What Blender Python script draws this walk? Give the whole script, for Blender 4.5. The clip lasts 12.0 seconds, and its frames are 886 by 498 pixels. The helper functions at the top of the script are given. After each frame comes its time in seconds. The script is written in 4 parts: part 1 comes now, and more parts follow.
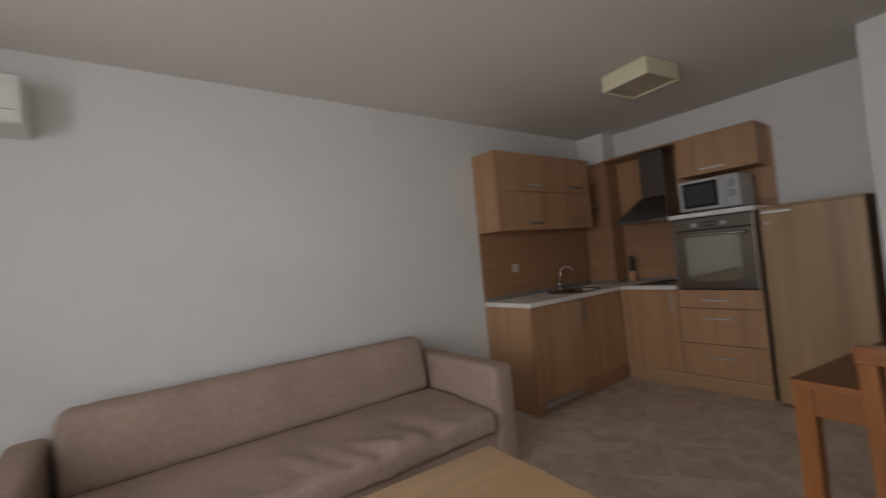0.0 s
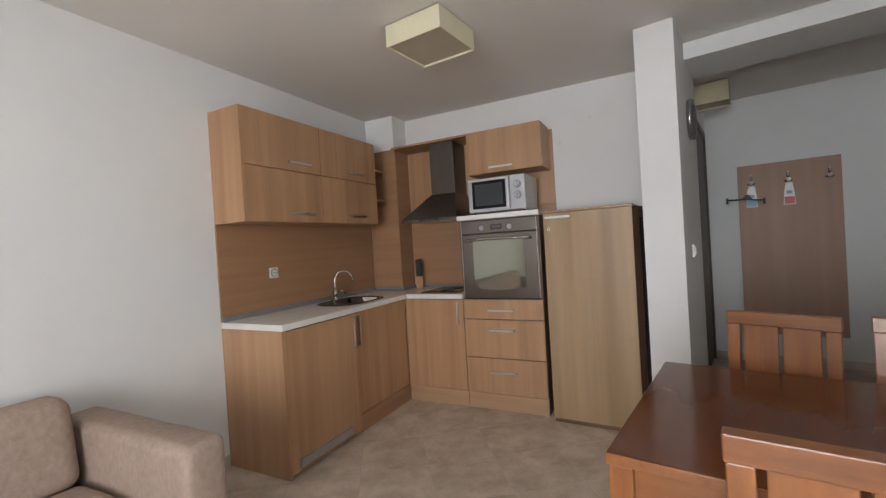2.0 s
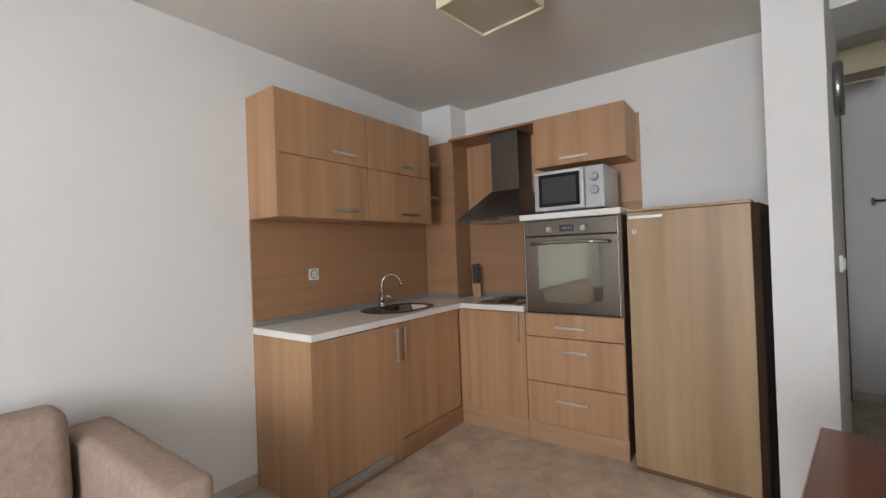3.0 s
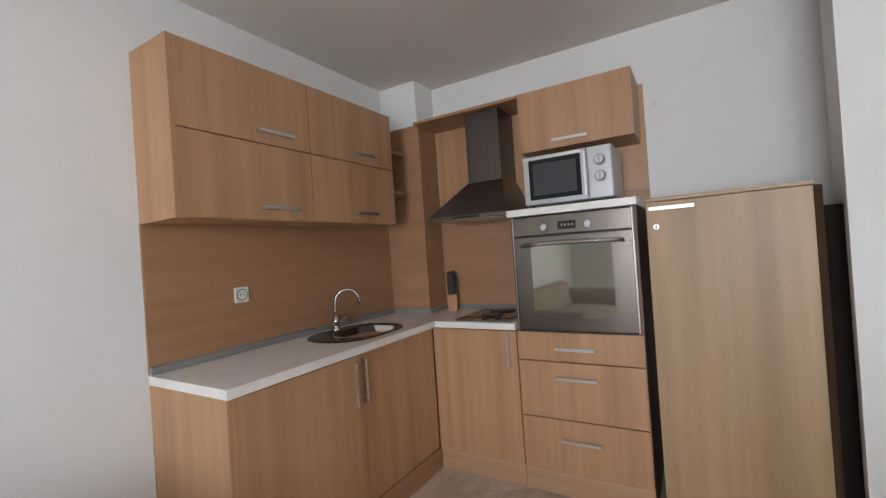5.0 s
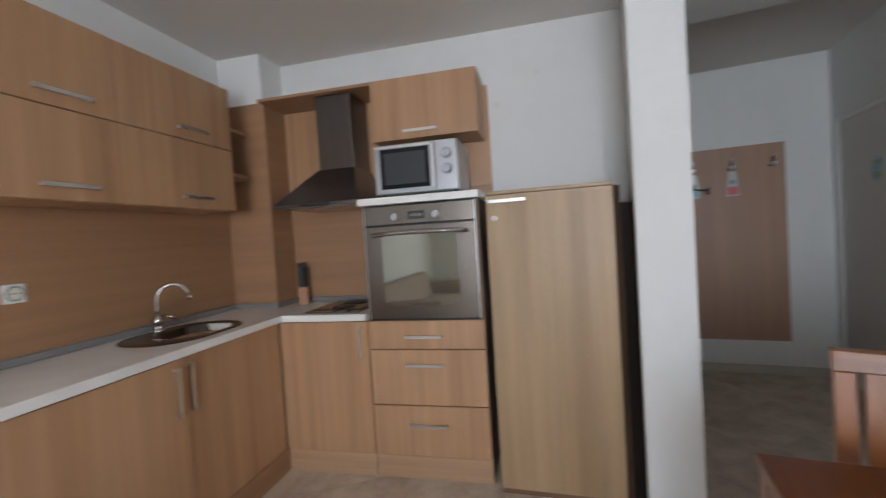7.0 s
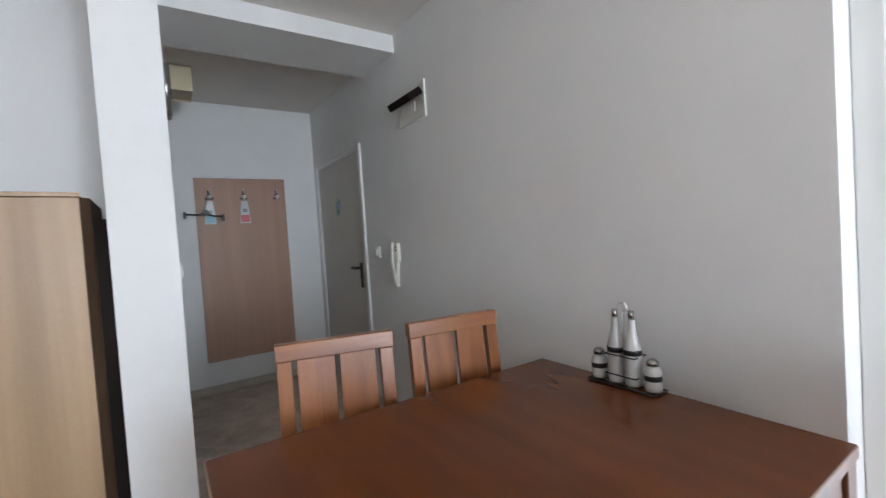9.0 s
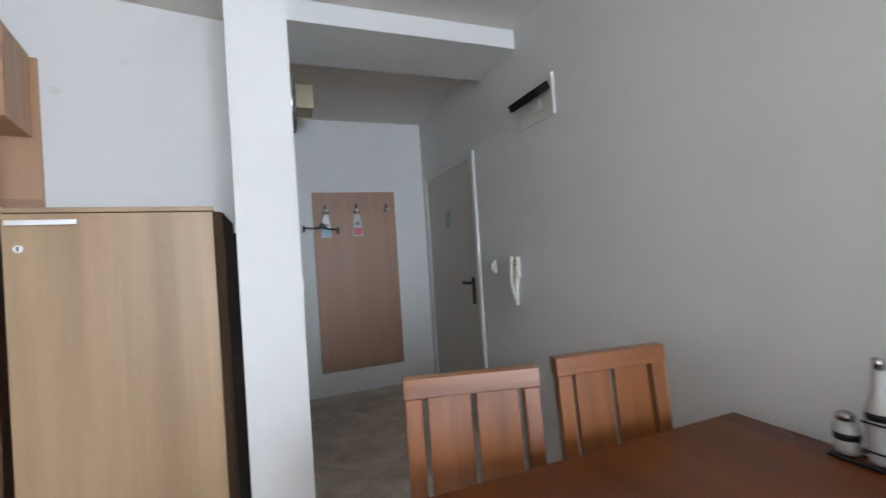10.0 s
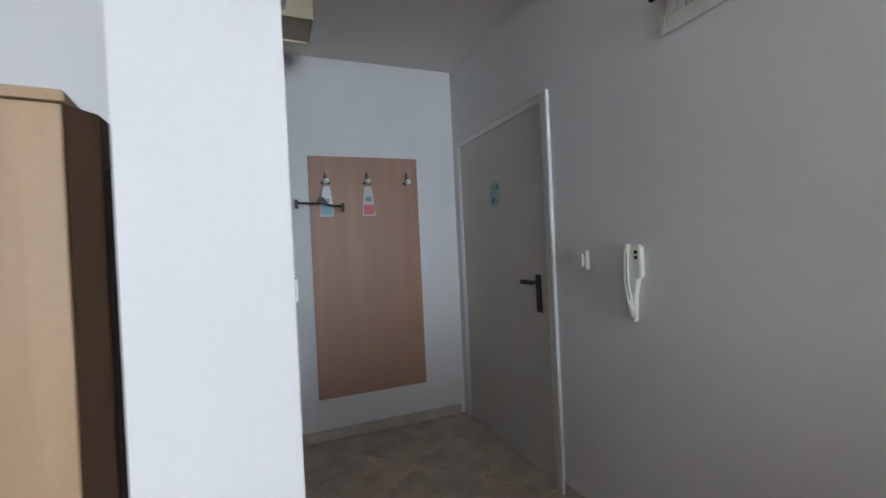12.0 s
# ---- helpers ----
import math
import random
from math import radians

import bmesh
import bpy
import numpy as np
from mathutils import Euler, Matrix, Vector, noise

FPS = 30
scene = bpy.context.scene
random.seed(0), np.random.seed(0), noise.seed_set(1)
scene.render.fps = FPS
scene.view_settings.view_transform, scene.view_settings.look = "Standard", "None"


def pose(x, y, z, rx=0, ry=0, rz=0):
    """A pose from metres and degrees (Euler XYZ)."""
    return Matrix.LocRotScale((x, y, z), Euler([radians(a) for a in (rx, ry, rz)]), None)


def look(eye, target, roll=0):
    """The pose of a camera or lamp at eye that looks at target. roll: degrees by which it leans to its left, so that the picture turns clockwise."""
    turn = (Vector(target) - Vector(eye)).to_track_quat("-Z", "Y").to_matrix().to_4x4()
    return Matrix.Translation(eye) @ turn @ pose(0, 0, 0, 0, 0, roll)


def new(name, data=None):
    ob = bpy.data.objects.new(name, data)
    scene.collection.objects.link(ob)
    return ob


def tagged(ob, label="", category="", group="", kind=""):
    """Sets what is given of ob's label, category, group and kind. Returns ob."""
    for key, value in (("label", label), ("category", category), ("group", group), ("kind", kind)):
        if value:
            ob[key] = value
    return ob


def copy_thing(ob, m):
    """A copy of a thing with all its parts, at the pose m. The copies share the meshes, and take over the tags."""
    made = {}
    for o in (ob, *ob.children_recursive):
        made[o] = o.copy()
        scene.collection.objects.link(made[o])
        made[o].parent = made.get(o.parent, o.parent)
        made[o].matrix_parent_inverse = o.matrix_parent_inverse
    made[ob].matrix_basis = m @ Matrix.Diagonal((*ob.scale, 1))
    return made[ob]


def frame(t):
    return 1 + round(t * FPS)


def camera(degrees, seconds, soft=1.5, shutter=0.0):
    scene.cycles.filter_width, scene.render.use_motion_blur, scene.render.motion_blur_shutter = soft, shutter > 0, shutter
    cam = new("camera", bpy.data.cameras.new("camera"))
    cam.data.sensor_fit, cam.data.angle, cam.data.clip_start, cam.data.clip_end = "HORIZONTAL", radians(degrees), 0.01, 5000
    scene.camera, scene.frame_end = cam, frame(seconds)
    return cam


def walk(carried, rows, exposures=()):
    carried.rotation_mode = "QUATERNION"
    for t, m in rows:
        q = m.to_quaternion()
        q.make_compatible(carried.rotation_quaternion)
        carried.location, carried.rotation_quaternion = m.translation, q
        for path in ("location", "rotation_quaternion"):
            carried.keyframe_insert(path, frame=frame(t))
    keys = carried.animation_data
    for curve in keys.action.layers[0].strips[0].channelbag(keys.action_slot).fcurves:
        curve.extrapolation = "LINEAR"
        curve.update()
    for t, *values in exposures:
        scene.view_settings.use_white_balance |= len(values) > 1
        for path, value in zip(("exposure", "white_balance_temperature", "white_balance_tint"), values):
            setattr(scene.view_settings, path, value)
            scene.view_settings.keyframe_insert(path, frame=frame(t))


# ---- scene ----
cam = camera(92.5, 12.0, soft=1.3, shutter=0.35)
PATH = [
    (0, (2.936, 1.443, 1.301), (4.138, 3.04, 1.36), -5.2),
    (0.2, (3.021, 1.499, 1.312), (4.424, 2.925, 1.319), -5.4),
    (0.5, (3.15, 1.572, 1.321), (4.7, 2.836, 1.279), -4.8),
    (0.7, (3.237, 1.607, 1.321), (4.846, 2.795, 1.329), -4.0),
    (1, (3.366, 1.654, 1.316), (5.001, 2.807, 1.325), -3.3),
    (1.2, (3.450, 1.691, 1.309), (5.116, 2.798, 1.310), -3.4),
    (1.5, (3.573, 1.75, 1.302), (5.296, 2.766, 1.313), -3.8),
    (1.7, (3.652, 1.787, 1.303), (5.411, 2.739, 1.324), -3.7),
    (2, (3.776, 1.834, 1.306), (5.559, 2.74, 1.284), -3.5),
    (2.5, (3.998, 1.897, 1.294), (5.685, 2.971, 1.33), -2.2),
    (3, (4.183, 1.982, 1.294), (5.802, 3.156, 1.306), -2.1),
    (5, (4.649, 2.367, 1.319), (6.367, 3.391, 1.333), -3.9),
    (5.5, (4.664, 2.393, 1.313), (6.437, 3.319, 1.322), -3.4),
    (6, (4.659, 2.408, 1.302), (6.431, 3.333, 1.247), -3.3),
    (6.5, (4.667, 2.39, 1.302), (6.464, 3.264, 1.224), -3.7),
    (6.7, (4.685, 2.359, 1.302), (6.519, 3.154, 1.225), -3.9),
    (7, (4.711, 2.294, 1.296), (6.657, 2.752, 1.235), -3.6),
    (7.5, (4.714, 2.197, 1.248), (6.71, 2.076, 1.234), -4.0),
    (9.3, (4.669, 2.049, 1.248), (6.088, 0.642, 1.179), -3.6),
    (9.5, (4.739, 2.033, 1.25), (6.239, 0.711, 1.228), -4.0),
    (10, (4.961, 2.042, 1.267), (6.686, 1.03, 1.288), -3.7),
    (10.5, (5.213, 2.048, 1.268), (7.015, 1.181, 1.292), -3.7),
    (10.7, (5.308, 2.047, 1.268), (7.095, 1.151, 1.313), -4.0),
    (11, (5.45, 2.033, 1.269), (7.218, 1.098, 1.223), -4.2),
    (11.2, (5.554, 2.006, 1.267), (7.307, 1.045, 1.212), -3.6),
    (11.5, (5.712, 1.944, 1.26), (7.483, 1.015, 1.294), -2.4),
    (12, (5.949, 1.836, 1.25), (7.656, 0.793, 1.234), -2.7),
]
EXPOSURES = [
    (0, -1.62, 6850, 14), (0.5, -1.36, 6800, 13), (1.5, -0.68, 6650, 12), (2.5, -0.20, 6600, 11), (5, -0.22, 6400, 11),
    (7, -0.26, 6150, 10), (9.5, 0.22, 5950, 9), (12, 0.17, 5850, 9),
]
walk(cam, [(t, look(eye, target, roll)) for t, eye, target, roll in PATH], EXPOSURES)

# ---- world and light ----
world = bpy.data.worlds.new("world")
scene.world = world
world.use_nodes = True
wn = world.node_tree
sky = wn.nodes.new("ShaderNodeTexSky")
sky.sky_type, sky.sun_disc = "NISHITA", False
sky.sun_elevation, sky.sun_rotation = radians(38), radians(215)
wn.links.new(sky.outputs[0], wn.nodes["Background"].inputs[0])
wn.nodes["Background"].inputs[1].default_value = 0.12

# the hall side of the flat stands 9.5 degrees off the kitchen side
HALL = Matrix.Translation((6.916, 0.373, 0)) @ Matrix.Rotation(radians(-9.5), 4, "Z")
CEIL = 2.53

sun = new("sun", bpy.data.lights.new("sun", "SUN"))
sun.data.energy, sun.data.angle, sun.data.color = 1.0, radians(12), (1.0, 0.96, 0.9)
sun.matrix_world = look((0, 0, 0), (math.sin(radians(35)) * -0.3, 0.8, -0.9))



def window_light(name, at, toward, w, h, watts, frame_matrix=Matrix.Identity(4)):
    """Daylight of the open sky in a window's opening."""
    lamp = new(name, bpy.data.lights.new(name, "AREA"))
    lamp.data.shape, lamp.data.size, lamp.data.size_y = "RECTANGLE", w, h
    lamp.data.energy, lamp.data.color = watts, (0.86, 0.93, 1.0)
    lamp.data.spread = radians(150)
    lamp.matrix_world = frame_matrix @ look(at, toward)


window_light("skylight_west", (1.12, 2.15, 1.50), (3.0, 2.15, 1.45), 1.46, 1.8, 100.0)
window_light("skylight_south", (-2.62, -0.32, 1.25), (-2.62, 1.0, 1.20), 0.85, 2.3, 12.0, HALL)


# ---- materials ----
def mat(name, color, rough=0.5, metal=0.0, noise_scale=(0, 0, 0), noise_amount=0.0, fine=0.0, fine_scale=120.0, bump=0.0, coat=0.0, random_shift=False, spec=0.5, detail=5.0, tint=None, tint_scale=(6, 6, 6), tint_range=(0.4, 0.65), figure=0.0):
    """A surface: a colour varied by stretched noise and by fine noise, with relief."""
    m = bpy.data.materials.new(name)
    m.use_nodes = True
    nt = m.node_tree
    p = nt.nodes["Principled BSDF"]
    p.inputs["Base Color"].default_value = (*color, 1)
    p.inputs["Roughness"].default_value = rough
    p.inputs["Metallic"].default_value = metal
    p.inputs["Coat Weight"].default_value = coat
    p.inputs["Coat Roughness"].default_value = 0.36
    p.inputs["Specular IOR Level"].default_value = spec
    tc = nt.nodes.new("ShaderNodeTexCoord")
    vec = tc.outputs["Object"]
    if random_shift:
        info = nt.nodes.new("ShaderNodeObjectInfo")
        mul = nt.nodes.new("ShaderNodeVectorMath")
        mul.operation = "MULTIPLY_ADD"
        mul.inputs[1].default_value = (17.0, 9.0, 5.0)
        nt.links.new(info.outputs["Random"], mul.inputs[0])
        nt.links.new(vec, mul.inputs[2])
        vec = mul.outputs[0]
    socket = None
    if noise_amount:
        mp = nt.nodes.new("ShaderNodeMapping")
        mp.inputs["Scale"].default_value = noise_scale
        nt.links.new(vec, mp.inputs[0])
        n1 = nt.nodes.new("ShaderNodeTexNoise")
        n1.inputs["Scale"].default_value, n1.inputs["Detail"].default_value = 1.0, detail
        nt.links.new(mp.outputs[0], n1.inputs[0])
        ramp = nt.nodes.new("ShaderNodeMapRange")
        ramp.inputs["From Min"].default_value, ramp.inputs["From Max"].default_value = 0.3, 0.7
        ramp.inputs["To Min"].default_value, ramp.inputs["To Max"].default_value = 1 - noise_amount, 1 + noise_amount
        nt.links.new(n1.outputs["Fac"], ramp.inputs["Value"])
        socket = ramp.outputs[0]
    n2 = nt.nodes.new("ShaderNodeTexNoise")
    n2.inputs["Scale"].default_value, n2.inputs["Detail"].default_value = fine_scale, 3.0
    nt.links.new(vec, n2.inputs[0])
    if fine:
        r2 = nt.nodes.new("ShaderNodeMapRange")
        r2.inputs["From Min"].default_value, r2.inputs["From Max"].default_value = 0.3, 0.7
        r2.inputs["To Min"].default_value, r2.inputs["To Max"].default_value = 1 - fine, 1 + fine
        nt.links.new(n2.outputs["Fac"], r2.inputs["Value"])
        if socket:
            mm = nt.nodes.new("ShaderNodeMath")
            mm.operation = "MULTIPLY"
            nt.links.new(socket, mm.inputs[0]), nt.links.new(r2.outputs[0], mm.inputs[1])
            socket = mm.outputs[0]
        else:
            socket = r2.outputs[0]
    if socket:
        mx = nt.nodes.new("ShaderNodeVectorMath")
        mx.operation = "SCALE"
        mx.inputs[0].default_value = color
        if tint:
            mp3 = nt.nodes.new("ShaderNodeMapping")
            mp3.inputs["Scale"].default_value = tint_scale
            mp3.inputs["Location"].default_value = (3.1, 7.7, 1.3)
            nt.links.new(vec, mp3.inputs[0])
            n3 = nt.nodes.new("ShaderNodeTexNoise")
            n3.inputs["Scale"].default_value, n3.inputs["Detail"].default_value = 1.0, 6.0
            n3.inputs["Roughness"].default_value = 0.65
            n3.inputs["Distortion"].default_value = figure
            nt.links.new(mp3.outputs[0], n3.inputs[0])
            r3 = nt.nodes.new("ShaderNodeMapRange")
            r3.inputs["From Min"].default_value, r3.inputs["From Max"].default_value = tint_range
            nt.links.new(n3.outputs["Fac"], r3.inputs["Value"])
            mix = nt.nodes.new("ShaderNodeMix")
            mix.data_type = "RGBA"
            nt.links.new(r3.outputs[0], mix.inputs[0])
            mix.inputs[6].default_value, mix.inputs[7].default_value = (*color, 1), (*tint, 1)
            nt.links.new(mix.outputs[2], mx.inputs[0])
        nt.links.new(socket, mx.inputs["Scale"])
        nt.links.new(mx.outputs[0], p.inputs["Base Color"])
    if bump:
        b = nt.nodes.new("ShaderNodeBump")
        b.inputs["Strength"].default_value, b.inputs["Distance"].default_value = bump, 0.002
        nt.links.new(n2.outputs["Fac"], b.inputs["Height"])
        nt.links.new(b.outputs[0], p.inputs["Normal"])
    return m


PAINT = mat("white_wall_paint", (0.80, 0.79, 0.77), 0.85, tint=(0.75, 0.735, 0.71), tint_scale=(1.6, 1.6, 1.6), tint_range=(0.5, 0.85), noise_scale=(0.9, 0.9, 0.9), noise_amount=0.025, fine=0.01, fine_scale=160, bump=0.15, spec=0.25)
MARK = mat("filler_patch", (0.755, 0.742, 0.72), 0.9, noise_scale=(30, 30, 30), noise_amount=0.05)
CEILPAINT = mat("ceiling_paint", (0.78, 0.735, 0.685), 0.9, noise_scale=(0.7, 0.7, 0.7), noise_amount=0.02, fine=0.01, fine_scale=150, bump=0.12, spec=0.2)
OAK = mat("oak_laminate_vertical", (0.49, 0.282, 0.15), 0.45, noise_scale=(26, 26, 0.5), noise_amount=0.08, fine=0.02, fine_scale=90, random_shift=True, tint=(0.395, 0.216, 0.110), tint_scale=(8, 8, 0.3), tint_range=(0.42, 0.66), figure=0.25)
OAKTALL = mat("oak_laminate_yellowish", (0.40, 0.268, 0.148), 0.45, noise_scale=(11, 11, 0.45), noise_amount=0.12, fine=0.03, fine_scale=90, random_shift=True, tint=(0.335, 0.212, 0.11), tint_scale=(6, 6, 0.3), tint_range=(0.42, 0.66), figure=0.3)
OAKX = mat("oak_laminate_along_north_wall", (0.37, 0.198, 0.100), 0.42, noise_scale=(0.5, 9, 15), noise_amount=0.11, fine=0.03, fine_scale=90)
OAKY = mat("oak_laminate_along_east_wall", (0.385, 0.210, 0.111), 0.42, noise_scale=(9, 0.5, 15), noise_amount=0.11, fine=0.03, fine_scale=90)
OAKP = mat("oak_plinth", (0.46, 0.285, 0.165), 0.45, noise_scale=(14, 0.7, 22), noise_amount=0.1)
OAKT = mat("pale_oak_tabletop", (0.55, 0.36, 0.20), 0.35, noise_scale=(1.0, 18, 18), noise_amount=0.12, fine=0.03, fine_scale=90)
# Near-black for the fuse box flap and the shade beside the tall cabinet.
NEARBLACK = mat("near_black_flap_and_gap_shade", (0.018, 0.013, 0.011), 0.75, spec=0.1, noise_scale=(10, 10, 1), noise_amount=0.1)
MWGLASS = mat("dark_microwave_window", (0.012, 0.013, 0.015), 0.22, spec=0.25)
MWSCREEN = mat("microwave_screen", (0.045, 0.048, 0.052), 0.35, spec=0.3)
# Brown of the tall cabinet's side, with its shade in the colour.
SHADEDSIDE = mat("shaded_side_brown", (0.095, 0.056, 0.033), 0.6, spec=0.2, noise_scale=(10, 10, 1), noise_amount=0.1)
CARCASS = mat("cabinet_edge_brown", (0.16, 0.085, 0.045), 0.5, noise_scale=(10, 10, 1), noise_amount=0.1)
WORKTOP = mat("white_worktop", (0.84, 0.81, 0.77), 0.3, noise_scale=(9, 9, 9), noise_amount=0.05, fine=0.03, fine_scale=260)
STRIP = mat("grey_plastic_strip", (0.25, 0.25, 0.26), 0.4)
STEEL = mat("brushed_steel", (0.42, 0.41, 0.40), 0.24, 1.0, noise_scale=(3, 3, 160), noise_amount=0.06)
SINKSTEEL = mat("sink_steel", (0.20, 0.195, 0.19), 0.22, 1.0, noise_scale=(40, 40, 40), noise_amount=0.08)
OVENSTEEL = mat("oven_steel", (0.19, 0.165, 0.145), 0.27, 1.0, noise_scale=(3, 3, 160), noise_amount=0.03)
SEAL = mat("grey_seal", (0.25, 0.24, 0.235), 0.35)
DARKSTEEL = mat("dark_hood_steel", (0.15, 0.13, 0.118), 0.30, 0.9, noise_scale=(60, 60, 3), noise_amount=0.08)
CHROME = mat("chrome", (0.55, 0.54, 0.53), 0.12, 1.0)
HANDLE = mat("satin_aluminium", (0.70, 0.685, 0.67), 0.33, 0.92)
BLACKGLASS = mat("black_glass", (0.012, 0.012, 0.013), 0.05, spec=0.8)
OVENGLASS = mat("mirror_oven_glass", (0.34, 0.34, 0.285), 0.04, 0.85)
BLACK = mat("black_plastic", (0.015, 0.015, 0.015), 0.4)
SILVER = mat("silver_plastic", (0.46, 0.465, 0.48), 0.32, 0.5)
WHITEPL = mat("white_plastic", (0.78, 0.77, 0.72), 0.4)
CREAMPL = mat("cream_plastic", (0.76, 0.74, 0.64), 0.4)
FABRIC = mat("beige_microfibre", (0.44, 0.335, 0.275), 0.95, noise_scale=(3, 3, 3), noise_amount=0.07, fine=0.07, fine_scale=260, bump=0.35, spec=0.12, tint=(0.36, 0.265, 0.208), tint_scale=(55, 55, 30), tint_range=(0.36, 0.68))
TEAK = mat("stained_orange_wood", (0.285, 0.099, 0.025), 0.34, noise_scale=(22, 22, 1.3), noise_amount=0.22, fine=0.05, coat=0.75, tint=(0.16, 0.050, 0.014), figure=0.9, tint_scale=(12.1, 12.1, 0.72), tint_range=(0.5, 0.75), random_shift=True)
TEAKX = mat("stained_orange_wood_across", (0.285, 0.099, 0.025), 0.34, noise_scale=(1.5, 20, 20), noise_amount=0.22, fine=0.05, coat=0.75, tint=(0.16, 0.050, 0.014), figure=0.9, tint_scale=(0.83, 11.0, 11.0), tint_range=(0.5, 0.75), random_shift=True)
WALNUT = mat("dark_polished_tabletop", (0.125, 0.034, 0.008), 0.16, noise_scale=(1.0, 9, 9), noise_amount=0.18, fine=0.02, spec=0.28)
DOORPAINT = mat("painted_door", (0.66, 0.635, 0.585), 0.55, noise_scale=(1.5, 1.5, 1.5), noise_amount=0.02, fine=0.01)
FRAMEPAINT = mat("white_frame", (0.80, 0.79, 0.76), 0.4)
DARKDOOR = mat("dark_brown_door", (0.10, 0.07, 0.055), 0.5, noise_scale=(16, 16, 0.8), noise_amount=0.15)
RACKWOOD = mat("beech_laminate_panel", (0.40, 0.235, 0.155), 0.5, noise_scale=(15, 15, 0.7), noise_amount=0.08, fine=0.02)
PARCHMENT = mat("cream_lamp_shade", (0.72, 0.66, 0.46), 0.75, noise_scale=(6, 6, 6), noise_amount=0.04, fine=0.03)
# PARCHMENT darkened, as the hall lamp hangs in shadow.
SHADOWPARCHMENT = mat("shadowed_hall_lamp_shade", (0.58, 0.50, 0.33), 0.75, noise_scale=(6, 6, 6), noise_amount=0.05, fine=0.03)
# The brownish tone holds the shade of the lamp's underside.
DIFFUSER = mat("diffuser_unlit_underside", (0.52, 0.45, 0.34), 0.6, noise_scale=(5, 5, 5), noise_amount=0.06)
TILE = mat("beige_floor_tile", (0.64, 0.54, 0.44), 0.34, noise_scale=(4, 4, 4), noise_amount=0.13, fine=0.05, fine_scale=45, random_shift=True, tint=(0.47, 0.37, 0.29), tint_scale=(6, 6, 6))
GROUT = mat("floor_grout", (0.52, 0.445, 0.375), 0.8, fine=0.05)
SKIRT = mat("tile_skirting", (0.54, 0.48, 0.40), 0.45, noise_scale=(6, 6, 6), noise_amount=0.12)
KNIFEWOOD = mat("orange_block_wood", (0.42, 0.17, 0.06), 0.45, noise_scale=(20, 20, 2), noise_amount=0.15)
GLASS = bpy.data.materials.new("window_glass")
GLASS.use_nodes = True
GLASS.node_tree.nodes["Principled BSDF"].inputs["Transmission Weight"].default_value = 1.0
GLASS.node_tree.nodes["Principled BSDF"].inputs["Roughness"].default_value = 0.0
PALEBLUE = mat("faded_print", (0.50, 0.57, 0.62), 0.6)
PINK = mat("pink_print", (0.65, 0.16, 0.18), 0.6)
TEAL = mat("teal_print", (0.30, 0.50, 0.55), 0.6)
YELLOW = mat("yellow_green_print", (0.42, 0.48, 0.16), 0.6)
BLUE = mat("blue_print", (0.12, 0.33, 0.48), 0.6)
SALT = mat("white_contents", (0.56, 0.555, 0.53), 0.25)

# ---- building helpers ----
OFFSET = {}
ID = Matrix.Identity(4)


def thing(name, label, category, at=(0, 0, 0), frame_matrix=ID, group="", kind=""):
    """An Empty at the base of a thing; its parts are given in the frame's own coordinates."""
    e = new(name)
    e.empty_display_size = 0.1
    e.matrix_basis = frame_matrix @ Matrix.Translation(at)
    OFFSET[e] = Matrix.Translation([-c for c in at])
    return tagged(e, label, category, group, kind)


def part(name, bm, material, parent, label="", kind=""):
    """One mesh under a thing or under one of its parts."""
    off = OFFSET[parent]
    bm.transform(off)
    me = bpy.data.meshes.new(name)
    bm.to_mesh(me)
    bm.free()
    me.materials.append(material)
    ob = new(name, me)
    ob.parent = parent
    OFFSET[ob] = off
    return tagged(ob, label, kind=kind)


def single(name, bm, material, label, category, at=(0, 0, 0), frame_matrix=ID, group="", kind=""):
    """A thing that is one mesh."""
    bm.transform(Matrix.Translation([-c for c in at]))
    me = bpy.data.meshes.new(name)
    bm.to_mesh(me)
    bm.free()
    me.materials.append(material)
    ob = new(name, me)
    ob.matrix_basis = frame_matrix @ Matrix.Translation(at)
    OFFSET[ob] = Matrix.Translation([-c for c in at])
    return tagged(ob, label, category, group, kind)


def box(x0, x1, y0, y1, z0, z1, bevel=0.0, segments=2, bm=None):
    """A box, bevelled where asked, in a new or a given bmesh."""
    b = bmesh.new()
    bmesh.ops.create_cube(b, size=1)
    bmesh.ops.scale(b, vec=(abs(x1 - x0), abs(y1 - y0), abs(z1 - z0)), verts=b.verts)
    bmesh.ops.translate(b, vec=((x0 + x1) / 2, (y0 + y1) / 2, (z0 + z1) / 2), verts=b.verts)
    if bevel:
        bmesh.ops.bevel(b, geom=b.edges[:], offset=bevel, segments=segments, affect="EDGES", profile=0.5)
        if segments > 2:
            for f in b.faces:
                f.smooth = True
    return join(bm, b)


def join(bm, b):
    if bm is None:
        return b
    me = bpy.data.meshes.new("tmp")
    b.to_mesh(me)
    b.free()
    bm.from_mesh(me)
    bpy.data.meshes.remove(me)
    return bm


def rod(p0, p1, r, n=16, bm=None, r2=None):
    """A round rod from p0 to p1."""
    p0, p1 = Vector(p0), Vector(p1)
    b = bmesh.new()
    bmesh.ops.create_cone(b, cap_ends=True, segments=n, radius1=r, radius2=r if r2 is None else r2, depth=(p1 - p0).length)
    for f in b.faces:
        f.smooth = len(f.verts) == 4
    b.transform(Matrix.Translation((p0 + p1) / 2) @ (p1 - p0).to_track_quat("Z", "Y").to_matrix().to_4x4())
    return join(bm, b)


